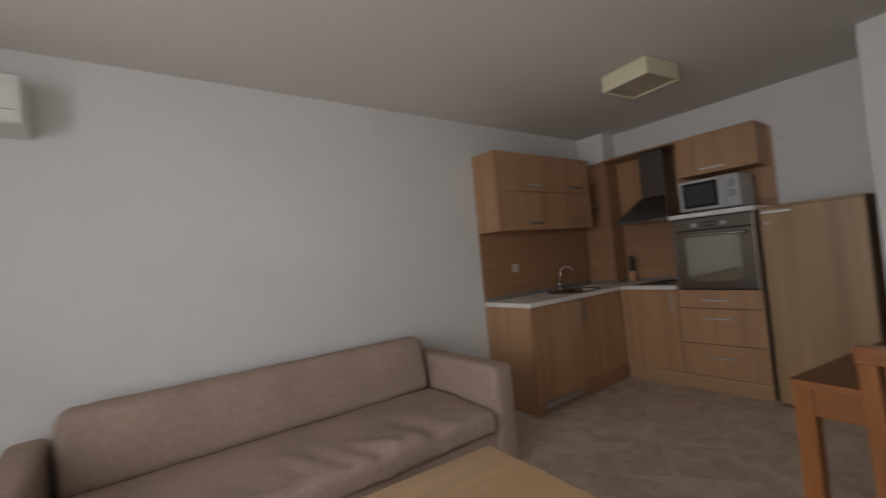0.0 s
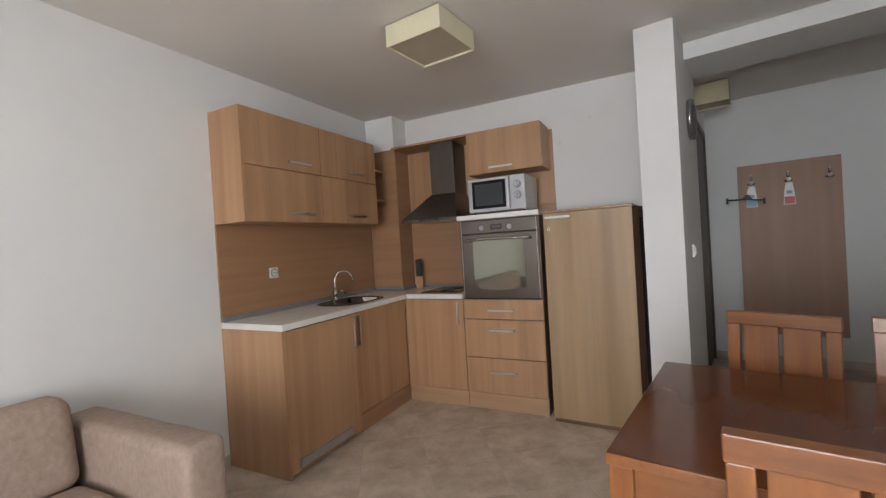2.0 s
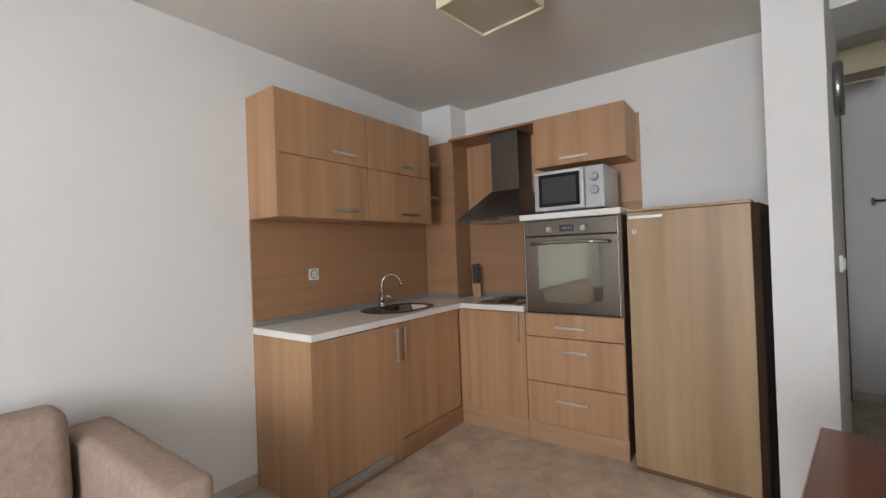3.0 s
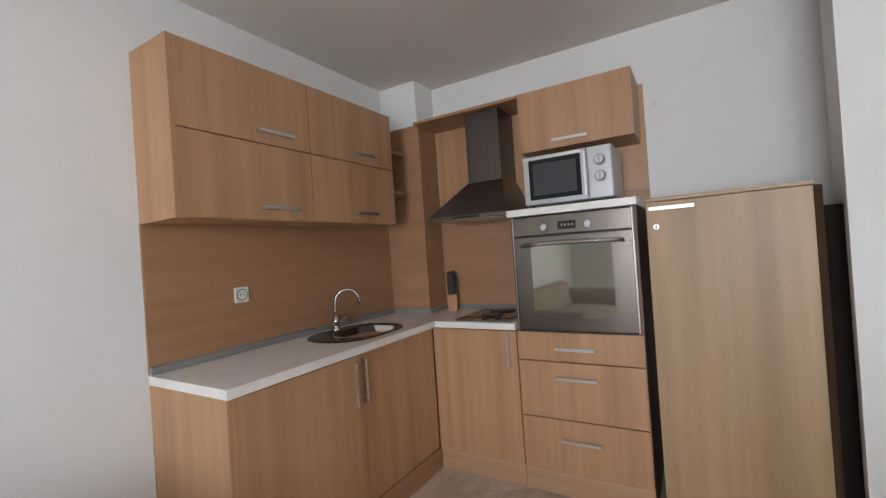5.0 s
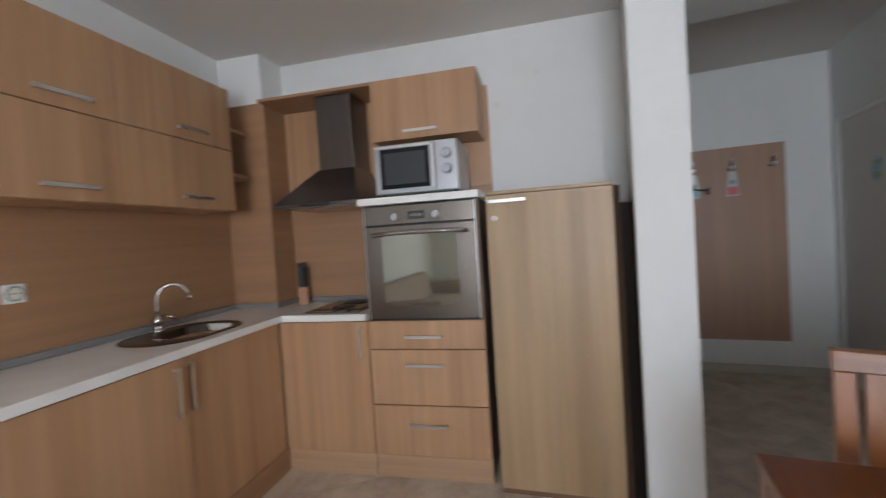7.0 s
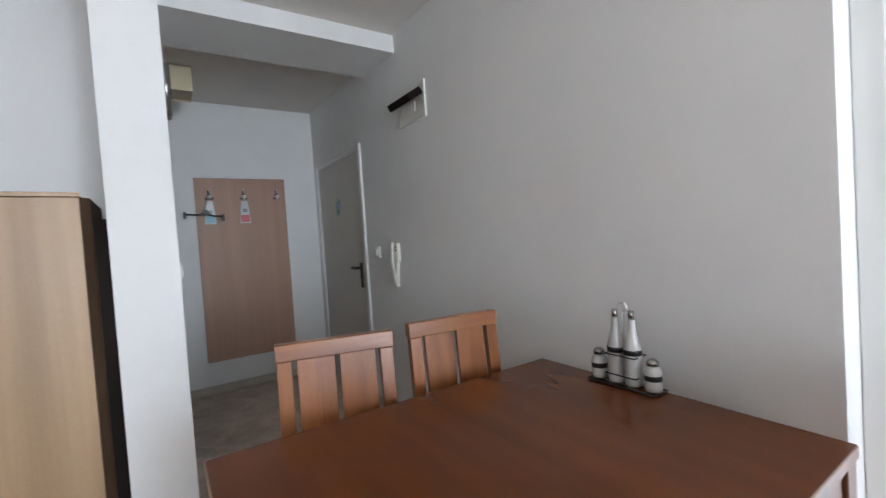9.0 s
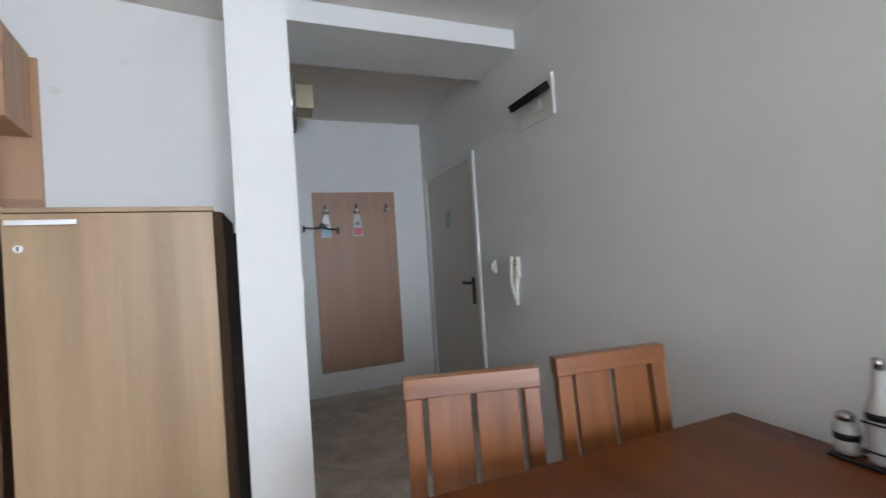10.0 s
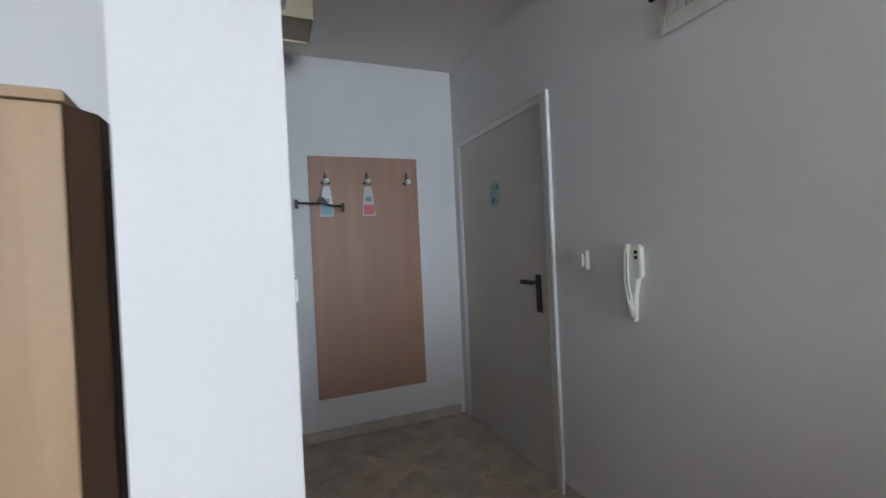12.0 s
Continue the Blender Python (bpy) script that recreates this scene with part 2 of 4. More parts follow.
def tube(points, r, n=12, bm=None):
    """A bent tube along points."""
    pts = [Vector(p) for p in points]
    b = bmesh.new()
    rings = []
    side = None
    for i, p in enumerate(pts):
        d = (pts[min(i + 1, len(pts) - 1)] - pts[max(i - 1, 0)]).normalized()
        side = d.orthogonal().normalized() if side is None else (side - d * side.dot(d)).normalized()
        up = d.cross(side)
        rings.append([b.verts.new(p + r * (math.cos(a) * side + math.sin(a) * up)) for a in [2 * math.pi * k / n for k in range(n)]])
    for a, c in zip(rings, rings[1:]):
        for k in range(n):
            b.faces.new((a[k], a[(k + 1) % n], c[(k + 1) % n], c[k])).smooth = True
    b.faces.new(rings[0][::-1]), b.faces.new(rings[-1])
    return join(bm, b)


def lathe(profile, center, n=24, bm=None):
    """A turned shape: (radius, height) pairs about an upright axis."""
    b = bmesh.new()
    cx, cy, cz = center
    rings = [[b.verts.new((cx + r * math.cos(2 * math.pi * k / n), cy + r * math.sin(2 * math.pi * k / n), cz + z)) for k in range(n)] for r, z in profile]
    for a, c in zip(rings, rings[1:]):
        for k in range(n):
            b.faces.new((a[k], a[(k + 1) % n], c[(k + 1) % n], c[k])).smooth = True
    b.faces.new(rings[0][::-1]), b.faces.new(rings[-1])
    return join(bm, b)


def prism(outline, z0, z1, bevel=0.0, bm=None, to=None):
    """An outline in x and y, given height; to: a matrix that turns it."""
    b = bmesh.new()
    low = [b.verts.new((x, y, z0)) for x, y in outline]
    high = [b.verts.new((x, y, z1)) for x, y in outline]
    b.faces.new(low[::-1]), b.faces.new(high)
    n = len(outline)
    for k in range(n):
        b.faces.new((low[k], low[(k + 1) % n], high[(k + 1) % n], high[k]))
    bmesh.ops.recalc_face_normals(b, faces=b.faces)
    if bevel:
        bmesh.ops.bevel(b, geom=b.edges[:], offset=bevel, segments=2, affect="EDGES")
    if to is not None:
        b.transform(to)
    return join(bm, b)


def rounded(x0, x1, y0, y1, r, n=6):
    """The outline of a rounded rectangle."""
    out = []
    for cx, cy, a0 in ((x1 - r, y1 - r, 0), (x0 + r, y1 - r, 90), (x0 + r, y0 + r, 180), (x1 - r, y0 + r, 270)):
        out += [(cx + r * math.cos(radians(a0 + 90 * k / n)), cy + r * math.sin(radians(a0 + 90 * k / n))) for k in range(n + 1)]
    return out


def structure(name, bm, material, label, frame_matrix=ID):
    return single(name, bm, material, label, "", frame_matrix=frame_matrix, kind="structure")


# ---- the shell ----
structure("floor", box(0.9, 9.4, -1.4, 4.7, -0.2, -0.0015), GROUT, "floor slab with pale grout between the tiles")
structure("ceiling", box(0.9, 9.4, -1.4, 4.7, CEIL, CEIL + 0.2), CEILPAINT, "plain white painted ceiling")
structure("wall_north", box(1.15, 7.60, 4.30, 4.50, 0, CEIL - 0.0), PAINT, "plain white painted wall behind the sofa and the sink")
structure("wall_east", box(7.36, 7.60, 1.75, 4.299, 0, CEIL), PAINT, "white painted wall behind the oven and the hood")
w = box(1.15, 1.35, 0.8, 1.42, 0, CEIL)
box(1.15, 1.35, 2.88, 4.299, 0, CEIL, bm=w)
box(1.15, 1.35, 1.42, 2.88, 2.42, CEIL, bm=w)
structure("wall_west", w, PAINT, "white painted wall round a wide glazed balcony door")
structure("wall_chase", box(7.13, 7.359, 3.99, 4.299, 0, CEIL), PAINT, "boxed corner chase, painted white above the panels")

for y, z, rr in ((2.527, 2.079, 0.020), (2.274, 2.245, 0.016)):
    part("wall_mark", rod((7.3602, y, z), (7.3594, y, z), rr, 18), MARK, bpy.data.objects["wall_east"], "faint grey filled hole")

w = box(-2.185, 0.56, -0.25, 0, 0, CEIL)
box(0.56, 1.625, -0.25, 0, 1.99, CEIL, bm=w)
box(1.625, 1.95, -0.25, 0, 0, CEIL, bm=w)
box(-6.0, -3.05, -0.25, 0, 0, CEIL, bm=w)
box(-3.05, -2.185, -0.25, 0, 2.42, CEIL, bm=w)
structure("wall_south", w, PAINT, "long white painted wall beside the dining table, with a door and a glazed opening", HALL)
w = box(-0.535, 0.43, 1.255, 1.468, 0, CEIL)
box(0.43, 0.66, 1.42, 1.468, 0, CEIL, bm=w)
structure("wall_partition", w, PAINT, "white column and short wall between kitchen and hall", HALL)
structure("beam", box(-0.10, 0.36, 0.0, 1.2549, 2.42, CEIL - 0.002), PAINT, "white beam across the way into the hall", HALL)
structure("wall_hall_east", box(1.70, 1.95, 0.001, 1.7, 0, CEIL), PAINT, "white hall wall behind the coat rack", HALL)
w = box(0.661, 1.699, 1.42, 1.6, 0, CEIL)
box(0.431, 1.699, 1.295, 1.4199, 2.26, CEIL, bm=w)
structure("wall_hall_north", w, PAINT, "white hall wall above a dark double door set back", HALL)
structure("hall_backing", box(0.3, 1.95, -0.40, -0.2501, 0, CEIL), PAINT, "wall that closes the entrance door's back", HALL)

w = box(1.688, 1.6995, 0.03, 1.285, 0, 0.07, 0.002)
structure("baseboard_hall", w, SKIRT, "low beige tile skirting in the hall", HALL)
w = box(-2.18, 0.515, 0.0005, 0.012, 0, 0.07, 0.002)
structure("baseboard_south", w, SKIRT, "low beige tile skirting along the dining wall", HALL)
structure("baseboard_north", box(1.36, 5.495, 4.288, 4.2995, 0, 0.07, 0.002), SKIRT, "low beige tile skirting behind the sofa")
structure("baseboard_column", box(-0.547, -0.5355, 1.26, 1.463, 0, 0.07, 0.002), SKIRT, "low beige tile skirting round the column", HALL)

# glazed openings: a narrow window door in the south wall, a wide one in the west wall


def glazed(name, label, frame_matrix, leaves, width, height=2.42):
    """A white framed glazed door, seen along its own x, its inner face at y = 0."""
    win = thing(name, label, "", (0, 0, 0), frame_matrix, kind="structure")
    fr = box(0, 0.06, -0.07, 0.0, 0.0, height, 0.004)
    box(width - 0.06, width, -0.07, 0.0, 0.0, height, 0.004, bm=fr)
    box(0.06, width - 0.06, -0.07, 0.0, height - 0.06, height, 0.004, bm=fr)
    box(0.06, width - 0.06, -0.07, 0.0, 0.0, 0.07, 0.004, bm=fr)
    part("window_frame", fr, FRAMEPAINT, win)
    step = (width - 0.13) / leaves
    for k in range(leaves):
        a, b = 0.065 + k * step, 0.060 + (k + 1) * step
        leaf = part("sash", box(a, a + 0.07, -0.06, -0.01, 0.075, height - 0.065, 0.004), FRAMEPAINT, win)
        part("stile", box(b - 0.07, b, -0.06, -0.01, 0.075, height - 0.065, 0.004), FRAMEPAINT, leaf)
        part("rail", box(a + 0.07, b - 0.07, -0.06, -0.01, 0.075, 0.16, 0.004), FRAMEPAINT, leaf)
        part("rail", box(a + 0.07, b - 0.07, -0.06, -0.01, height - 0.145, height - 0.065, 0.004), FRAMEPAINT, leaf)
        pane = part("pane", box(a + 0.07, b - 0.07, -0.038, -0.032, 0.16, height - 0.145), GLASS, leaf)
        pane.visible_shadow = False
    return win


glazed("window_1", "white framed glazed balcony door beside the dining wall", HALL @ Matrix.Translation((-3.049, -0.12, 0)), 1, 0.863)
glazed("window_2", "wide white framed glazed balcony door letting in daylight", Matrix.Translation((1.26, 2.879, 0)) @ Matrix.Rotation(radians(-90), 4, "Z"), 2, 1.458)
BALC = mat("balcony_concrete", (0.45, 0.44, 0.42), 0.9, noise_scale=(3, 3, 3), noise_amount=0.08)
structure("balcony_floor", box(-6.0, 0.5, -1.9, -0.401, -0.2, -0.02), BALC, "pale concrete balcony floor outside the glazed door", HALL)

# entrance door
d = thing("door_1", "closed pale grey entrance door with a black handle and a round sticker", "", (1.09, -0.02, 0), HALL, kind="structure")
part("door_leaf", box(0.586, 1.601, -0.06, -0.010, 0.006, 1.951, 0.002), DOORPAINT, d)
fr = box(0.561, 0.584, -0.10, 0.012, 0.0, 1.985, 0.003)
box(0.545, 0.5605, -0.10, 0.002, 0.0, 1.985, bm=fr)
box(0.524, 0.5445, -0.02, 0.018, 0.0, 1.988, 0.003, bm=fr)
box(0.5845, 1.624, -0.10, -0.004, 1.953, 1.989, 0.002, bm=fr)
box(1.602, 1.624, -0.10, -0.004, 0.0, 1.952, 0.002, bm=fr)
part("door_frame", fr, FRAMEPAINT, d)
plate = part("handle_plate", box(0.664, 0.708, -0.0102, 0.000, 0.875, 1.075, 0.004), BLACK, d, "black handle plate")
part("door_handle", box(0.678, 0.80, 0.022, 0.040, 1.022, 1.046, 0.006, bm=rod((0.688, -0.005, 1.035), (0.688, 0.036, 1.035), 0.010)), BLACK, plate, "black lever handle")
part("keyhole", rod((0.688, 0.000, 0.925), (0.688, 0.002, 0.925), 0.008), STEEL, plate)
st = part("sticker", prism([(1.115 + 0.075 * math.cos(k * math.pi / 12), 1.555 + 0.085 * math.sin(k * math.pi / 12)) for k in range(24)], -0.0001, 0.0012, to=Matrix(((1, 0, 0, 0), (0, 0, 1, -0.0098), (0, 1, 0, 0), (0, 0, 0, 1)))), PALEBLUE, d, "faded blue and green round sticker")
for x0, x1, z0, z1, m in ((1.075, 1.12, 1.50, 1.535, YELLOW), (1.122, 1.155, 1.49, 1.54, BLUE), (1.09, 1.165, 1.545, 1.575, TEAL), (1.07, 1.10, 1.58, 1.612, BLUE), (1.105, 1.15, 1.582, 1.61, YELLOW)):
    part("sticker_print", box(x0, x1, -0.0086, -0.0078, z0, z1), m, st)

d = thing("door_2", "closed dark brown double door set back in the hall", "", (1.07, 1.31, 0), HALL, kind="structure")
for x0, x1 in ((0.485, 1.063), (1.067, 1.645)):
    part("door_leaf", box(x0, x1, 1.308, 1.348, 0.006, 2.205, 0.002), DARKDOOR, d)
fr = box(0.432, 0.482, 1.290, 1.41, 0, 2.258, 0.003)
box(1.648, 1.698, 1.290, 1.41, 0, 2.258, 0.003, bm=fr)
box(0.482, 1.648, 1.290, 1.41, 2.208, 2.258, 0.003, bm=fr)
part("door_frame", fr, DARKDOOR, d)

# ---- kitchen ----


def bar_handle(p0, p1, out, parent, name="handle"):
    """A flat bar handle from p0 to p1 that stands off along out."""
    p0, p1, out = Vector(p0), Vector(p1), Vector(out)
    d = (p1 - p0).normalized()
    s = d.cross(out).normalized()
    b = bmesh.new()
    for a, c, w1, h0, h1 in ((p0, p1, 0.0075, 0.015, 0.023), (p0, p0 + d * 0.014, 0.006, 0.0, 0.015), (p1 - d * 0.014, p1, 0.006, 0.0, 0.015)):
        vs = [b.verts.new(q + s * sw + out * h) for q in (a, c) for sw in (-w1, w1) for h in (h0, h1)]
        bmesh.ops.convex_hull(b, input=vs)
    return part(name, b, HANDLE, parent, "satin metal bar handle")


F = 0.018
# base cabinets on the north wall
cab = thing("base_cabinet", "light oak base cabinet with a grille at its door's foot", "kitchen cabinet", (5.84, 4.0, 0), group="base cabinets")
body = box(5.50, 5.518, 3.776, 4.298, 0, 0.864, 0.001)
box(5.518, 6.17, 3.812, 4.298, 0.02, 0.864, bm=body)
part("body", body, OAK, cab)
door = part("door", box(5.5195, 6.167, 3.774, 3.794, 0.022, 0.857, 0.0012), OAK, cab)
bar_handle((6.118, 3.774, 0.625), (6.118, 3.774, 0.828), (0, -1, 0), door)
g = box(5.575, 6.065, 3.768, 3.7738, 0.040, 0.092, 0.002)
grille = part("grille", g, STRIP, cab, "grey plastic ventilation grille")
for k in range(4):
    part("slat", box(5.585, 6.055, 3.763, 3.768, 0.046 + k * 0.012, 0.051 + k * 0.012), HANDLE, grille)

cab = thing("base_cabinet", "light oak base cabinet under the sink with one door", "kitchen cabinet", (6.5, 4.0, 0), group="base cabinets")
part("body", box(6.171, 6.858, 3.826, 4.298, 0.125, 0.864), OAK, cab)
door = part("door", box(6.173, 6.836, 3.788, 3.808, 0.129, 0.857, 0.0012), OAK, cab)
bar_handle((6.200, 3.788, 0.625), (6.200, 3.788, 0.828), (0, -1, 0), door)
part("plinth", box(6.172, 6.856, 3.783, 3.80, 0, 0.124, 0.001), OAKX, cab)

cab = thing("base_cabinet", "light oak base cabinet under the hob with one door", "kitchen cabinet", (7.1, 3.5, 0), group="base cabinets")
part("body", box(6.880, 7.358, 3.243, 3.796, 0.125, 0.864), OAK, cab)
door = part("door", box(6.842, 6.862, 3.245, 3.784, 0.129, 0.857, 0.0012), OAK, cab)
bar_handle((6.842, 3.29, 0.66), (6.842, 3.29, 0.84), (-1, 0, 0), door)
part("plinth", box(6.851, 6.868, 3.243, 3.783, 0, 0.124, 0.001), OAKP, cab)

cab = thing("oven_housing", "light oak oven housing with three drawers and a white top", "kitchen cabinet", (7.1, 2.92, 0))
b = box(6.862, 7.358, 2.602, 2.618, 0.0, 1.478)
box(6.862, 7.358, 3.224, 3.240, 0.125, 1.478, bm=b)
box(6.882, 7.358, 2.618, 3.224, 0.125, 0.862, bm=b)
box(7.34, 7.358, 2.618, 3.224, 0.862, 1.478, bm=b)
part("body", b, CARCASS, cab)
part("plinth", box(6.851, 6.868, 2.602, 3.240, 0, 0.124, 0.001), OAKP, cab)
for z0, z1, zh in ((0.708, 0.858, 0.775), (0.407, 0.702, 0.622), (0.129, 0.401, 0.298)):
    dr = part("drawer", box(6.842, 6.862, 2.604, 3.238, z0, z1, 0.0012), OAK, cab)
    bar_handle((6.842, 2.83, zh), (6.842, 3.03, zh), (-1, 0, 0), dr)
part("top", box(6.812, 7.358, 2.592, 3.243, 1.480, 1.518, 0.003), WORKTOP, cab, "white laminated shelf")

ov = thing("oven", "built-in steel oven with a mirrored glass door", "oven", (7.0, 2.92, 0.87))
part("body", box(6.868, 7.33, 2.622, 3.220, 0.866, 1.474), BLACK, ov)
panel = part("control_panel", box(6.840, 6.867, 2.622, 3.220, 1.372, 1.474, 0.004), OVENSTEEL, ov)
for y in (3.045, 2.822):
    part("knob", rod((6.840, y, 1.412), (6.818, y, 1.412), 0.020, 20, r2=0.016), SILVER, panel, "round silver knob")
disp = part("display", box(6.837, 6.8398, 2.885, 2.975, 1.395, 1.437, 0.001), BLACKGLASS, panel)
for k, y in enumerate((2.953, 2.936, 2.916, 2.899)):
    part("digit", box(6.8362, 6.8368, y - 0.005, y + 0.005, 1.410, 1.423), STRIP, disp)
dd = part("door", box(6.840, 6.867, 2.622, 3.220, 0.868, 1.366, 0.004), OVENSTEEL, ov)
part("window", prism([(2.728, 1.315), (3.118, 1.315), (3.128, 1.305)] + [(2.923 + 0.205 * math.cos(radians(a)), 0.965 - 0.032 * math.sin(radians(a))) for a in range(0, 181, 12)] + [(2.718, 1.305)], 0, 0.0012, to=Matrix(((0, 0, 1, 6.8385), (1, 0, 0, 0), (0, 1, 0, 0), (0, 0, 0, 1)))), OVENGLASS, dd, "mirrored glass pane")
part("seam", box(6.845, 6.869, 2.624, 3.218, 1.366, 1.372), BLACK, ov)
part("lower_seam", box(6.843, 6.869, 2.624, 3.218, 0.8605, 0.868), BLACK, ov)
for y in (2.6185, 3.2205):
    part("edge_trim", box(6.838, 6.866, y, y + 0.003, 0.868, 1.474), HANDLE, ov)
pts = [(6.842, 3.175, 1.318), (6.81, 3.16, 1.322), (6.796, 3.05, 1.326), (6.792, 2.92, 1.327), (6.796, 2.79, 1.326), (6.81, 2.68, 1.322), (6.842, 2.665, 1.318)]
part("handle", tube(pts, 0.010), CHROME, dd, "curved shiny handle")

mw = thing("microwave", "silver microwave oven with a dark window standing on the oven housing", "microwave", (7.05, 2.92, 1.518))
part("body", box(6.885, 7.22, 2.695, 3.150, 1.534, 1.800, 0.006), SILVER, mw)
part("door", box(6.868, 6.884, 2.815, 3.150, 1.537, 1.797, 0.004), SILVER, mw)
part("window", box(6.8655, 6.8678, 2.845, 3.118, 1.562, 1.775, 0.001), MWGLASS, mw)
part("screen", box(6.8645, 6.8654, 2.868, 3.095, 1.585, 1.752, 0.0003), MWSCREEN, mw, "dark grey perforated screen")
part("panel", box(6.870, 6.884, 2.697, 2.812, 1.537, 1.797, 0.004), SILVER, mw)
for z in (1.725, 1.645):
    part("knob_ring", rod((6.870, 2.752, z), (6.867, 2.752, z), 0.030, 24), STRIP, mw)
    k = part("knob", rod((6.867, 2.752, z), (6.848, 2.752, z), 0.022, 24, r2=0.020), SILVER, mw, "round silver knob")
    part("pointer", box(6.846, 6.850, 2.749, 2.755, z - 0.018, z + 0.018), STRIP, k)
part("handle", box(6.850, 6.867, 2.818, 2.830, 1.560, 1.780, 0.003), HANDLE, mw)
part("trim", box(6.864, 6.8676, 2.838, 3.148, 1.780, 1.790), HANDLE, mw)
for y in (2.72, 3.12):
    for x in (6.91, 7.19):
        part("foot", rod((x, y, 1.518), (x, y, 1.536), 0.012, 10), BLACK, mw)

# worktop, one piece round the corner, with a cut-out for the sink
wt = thing("worktop", "cream white worktop that turns the kitchen corner", "worktop", (6.5, 4.0, 0.866))
b = prism([(5.492, 3.756), (6.30, 3.756), (6.30, 4.284), (5.492, 4.284)], 0.866, 0.902)
prism([(6.64, 3.756), (6.824, 3.756), (6.824, 3.242), (7.345, 3.242), (7.345, 3.973), (7.114, 3.973), (7.114, 4.284), (6.64, 4.284)], 0.866, 0.902, bm=b)
box(6.30, 6.64, 3.756, 3.86, 0.866, 0.902, bm=b)
box(6.30, 6.64, 4.20, 4.284, 0.866, 0.902, bm=b)
part("slab", b, WORKTOP, wt)
s = box(5.496, 7.113, 4.266, 4.2835, 0.9025, 0.935, 0.004)
box(7.095, 7.113, 3.955, 4.266, 0.9025, 0.935, 0.004, bm=s)
box(7.113, 7.344, 3.955, 3.972, 0.9025, 0.935, 0.004, bm=s)
box(7.327, 7.344, 3.243, 3.955, 0.9025, 0.935, 0.004, bm=s)
part("sealing_strip", s, SEAL, wt, "grey sealing strip along the wall")

sk = thing("sink", "oval inset stainless steel sink", "sink", (6.47, 4.03, 0.902))
b = bmesh.new()
loops = []
for x0, x1, y0, y1, r, z in ((6.155, 6.715, 3.82, 4.235, 0.19, 0.9025), (6.16, 6.71, 3.825, 4.23, 0.188, 0.9065), (6.275, 6.665, 3.855, 4.155, 0.14, 0.9065), (6.282, 6.658, 3.862, 4.148, 0.135, 0.900), (6.30, 6.64, 3.88, 4.13, 0.12, 0.79), (6.40, 6.54, 3.96, 4.07, 0.05, 0.775)):
    loops.append([b.verts.new((x, y, z)) for x, y in rounded(x0, x1, y0, y1, r, 8)])
for a, c in zip(loops, loops[1:]):
    for k in range(len(a)):
        b.faces.new((a[k], a[(k + 1) % len(a)], c[(k + 1) % len(a)], c[k])).smooth = True
b.faces.new(loops[-1])
basin = part("basin", b, SINKSTEEL, sk)
part("drain", rod((6.47, 4.015, 0.7755), (6.47, 4.015, 0.781), 0.035, 20), CHROME, basin)

tp = thing("tap", "chrome gooseneck tap beside the sink", "tap", (6.45, 4.19, 0.905))
part("base", lathe([(0.030, 0), (0.030, 0.010), (0.020, 0.02), (0.019, 0.035), (0.025, 0.045), (0.025, 0.065), (0.016, 0.080), (0.010, 0.10)], (6.44, 4.19, 0.905)), CHROME, tp)
dv = Vector((0.62, -0.78, 0)).normalized()
pts = [Vector((6.44, 4.19, z)) for z in (0.985, 1.02, 1.06)] + [Vector((6.44, 4.19, 1.06)) + dv * (0.072 - 0.072 * math.cos(a)) + Vector((0, 0, 0.078 * math.sin(a))) for a in [radians(k) for k in range(12, 169, 12)]]
spout = part("spout", tube(pts, 0.0085), CHROME, tp)
part("aerator", rod(pts[-1] + Vector((0, 0, 0.004)), pts[-1] - Vector((0, 0, 0.024)), 0.0125), CHROME, spout)
part("lever", tube([(6.455, 4.175, 0.985), (6.475, 4.15, 0.978), (6.495, 4.125, 0.955)], 0.0065), CHROME, tp)

hb = thing("hob", "small black two-plate hob with a steel edge", "hob", (7.05, 3.46, 0.903))
part("frame", box(6.862, 7.29, 3.30, 3.64, 0.903, 0.911, 0.003), STEEL, hb)
top = part("top", box(6.935, 7.275, 3.315, 3.625, 0.911, 0.914, 0.001), BLACKGLASS, hb)
for x, r in ((7.015, 0.07), (7.185, 0.08)):
    part("plate", lathe([(r, 0), (r, 0.003), (r - 0.006, 0.005), (0.02, 0.0045)], (x, 3.46, 0.914), 32), BLACK, top)
for y in (3.38, 3.46):
    part("knob", lathe([(0.017, 0), (0.015, 0.012), (0.0148, 0.0125)], (6.905, y, 0.911), 16), BLACK, hb)

hd = thing("cooker_hood", "dark steel chimney cooker hood", "cooker hood", (7.1, 3.5, 1.5))
b = bmesh.new()
lo = [(6.85, 3.775), (7.344, 3.775), (7.344, 3.26), (6.85, 3.26)]
hi = [(7.09, 3.605), (7.344, 3.605), (7.344, 3.365), (7.09, 3.365)]
rings = [[b.verts.new((x, y, z)) for x, y in o] for o, z in ((lo, 1.505), (lo, 1.525), (hi, 1.745))]
for a, c in zip(rings, rings[1:]):
    for k in range(4):
        b.faces.new((a[k], a[(k + 1) % 4], c[(k + 1) % 4], c[k]))
b.faces.new(rings[0][::-1]), b.faces.new(rings[2])
bmesh.ops.recalc_face_normals(b, faces=b.faces)
can = part("canopy", b, DARKSTEEL, hd)
part("filter", box(6.90, 7.30, 3.30, 3.735, 1.4995, 1.5045), STEEL, can)
part("control_strip", box(6.8465, 6.8495, 3.42, 3.60, 1.508, 1.522), BLACKGLASS, can)
part("chimney", box(7.095, 7.344, 3.37, 3.60, 1.7455, 2.192, 0.002), DARKSTEEL, hd)

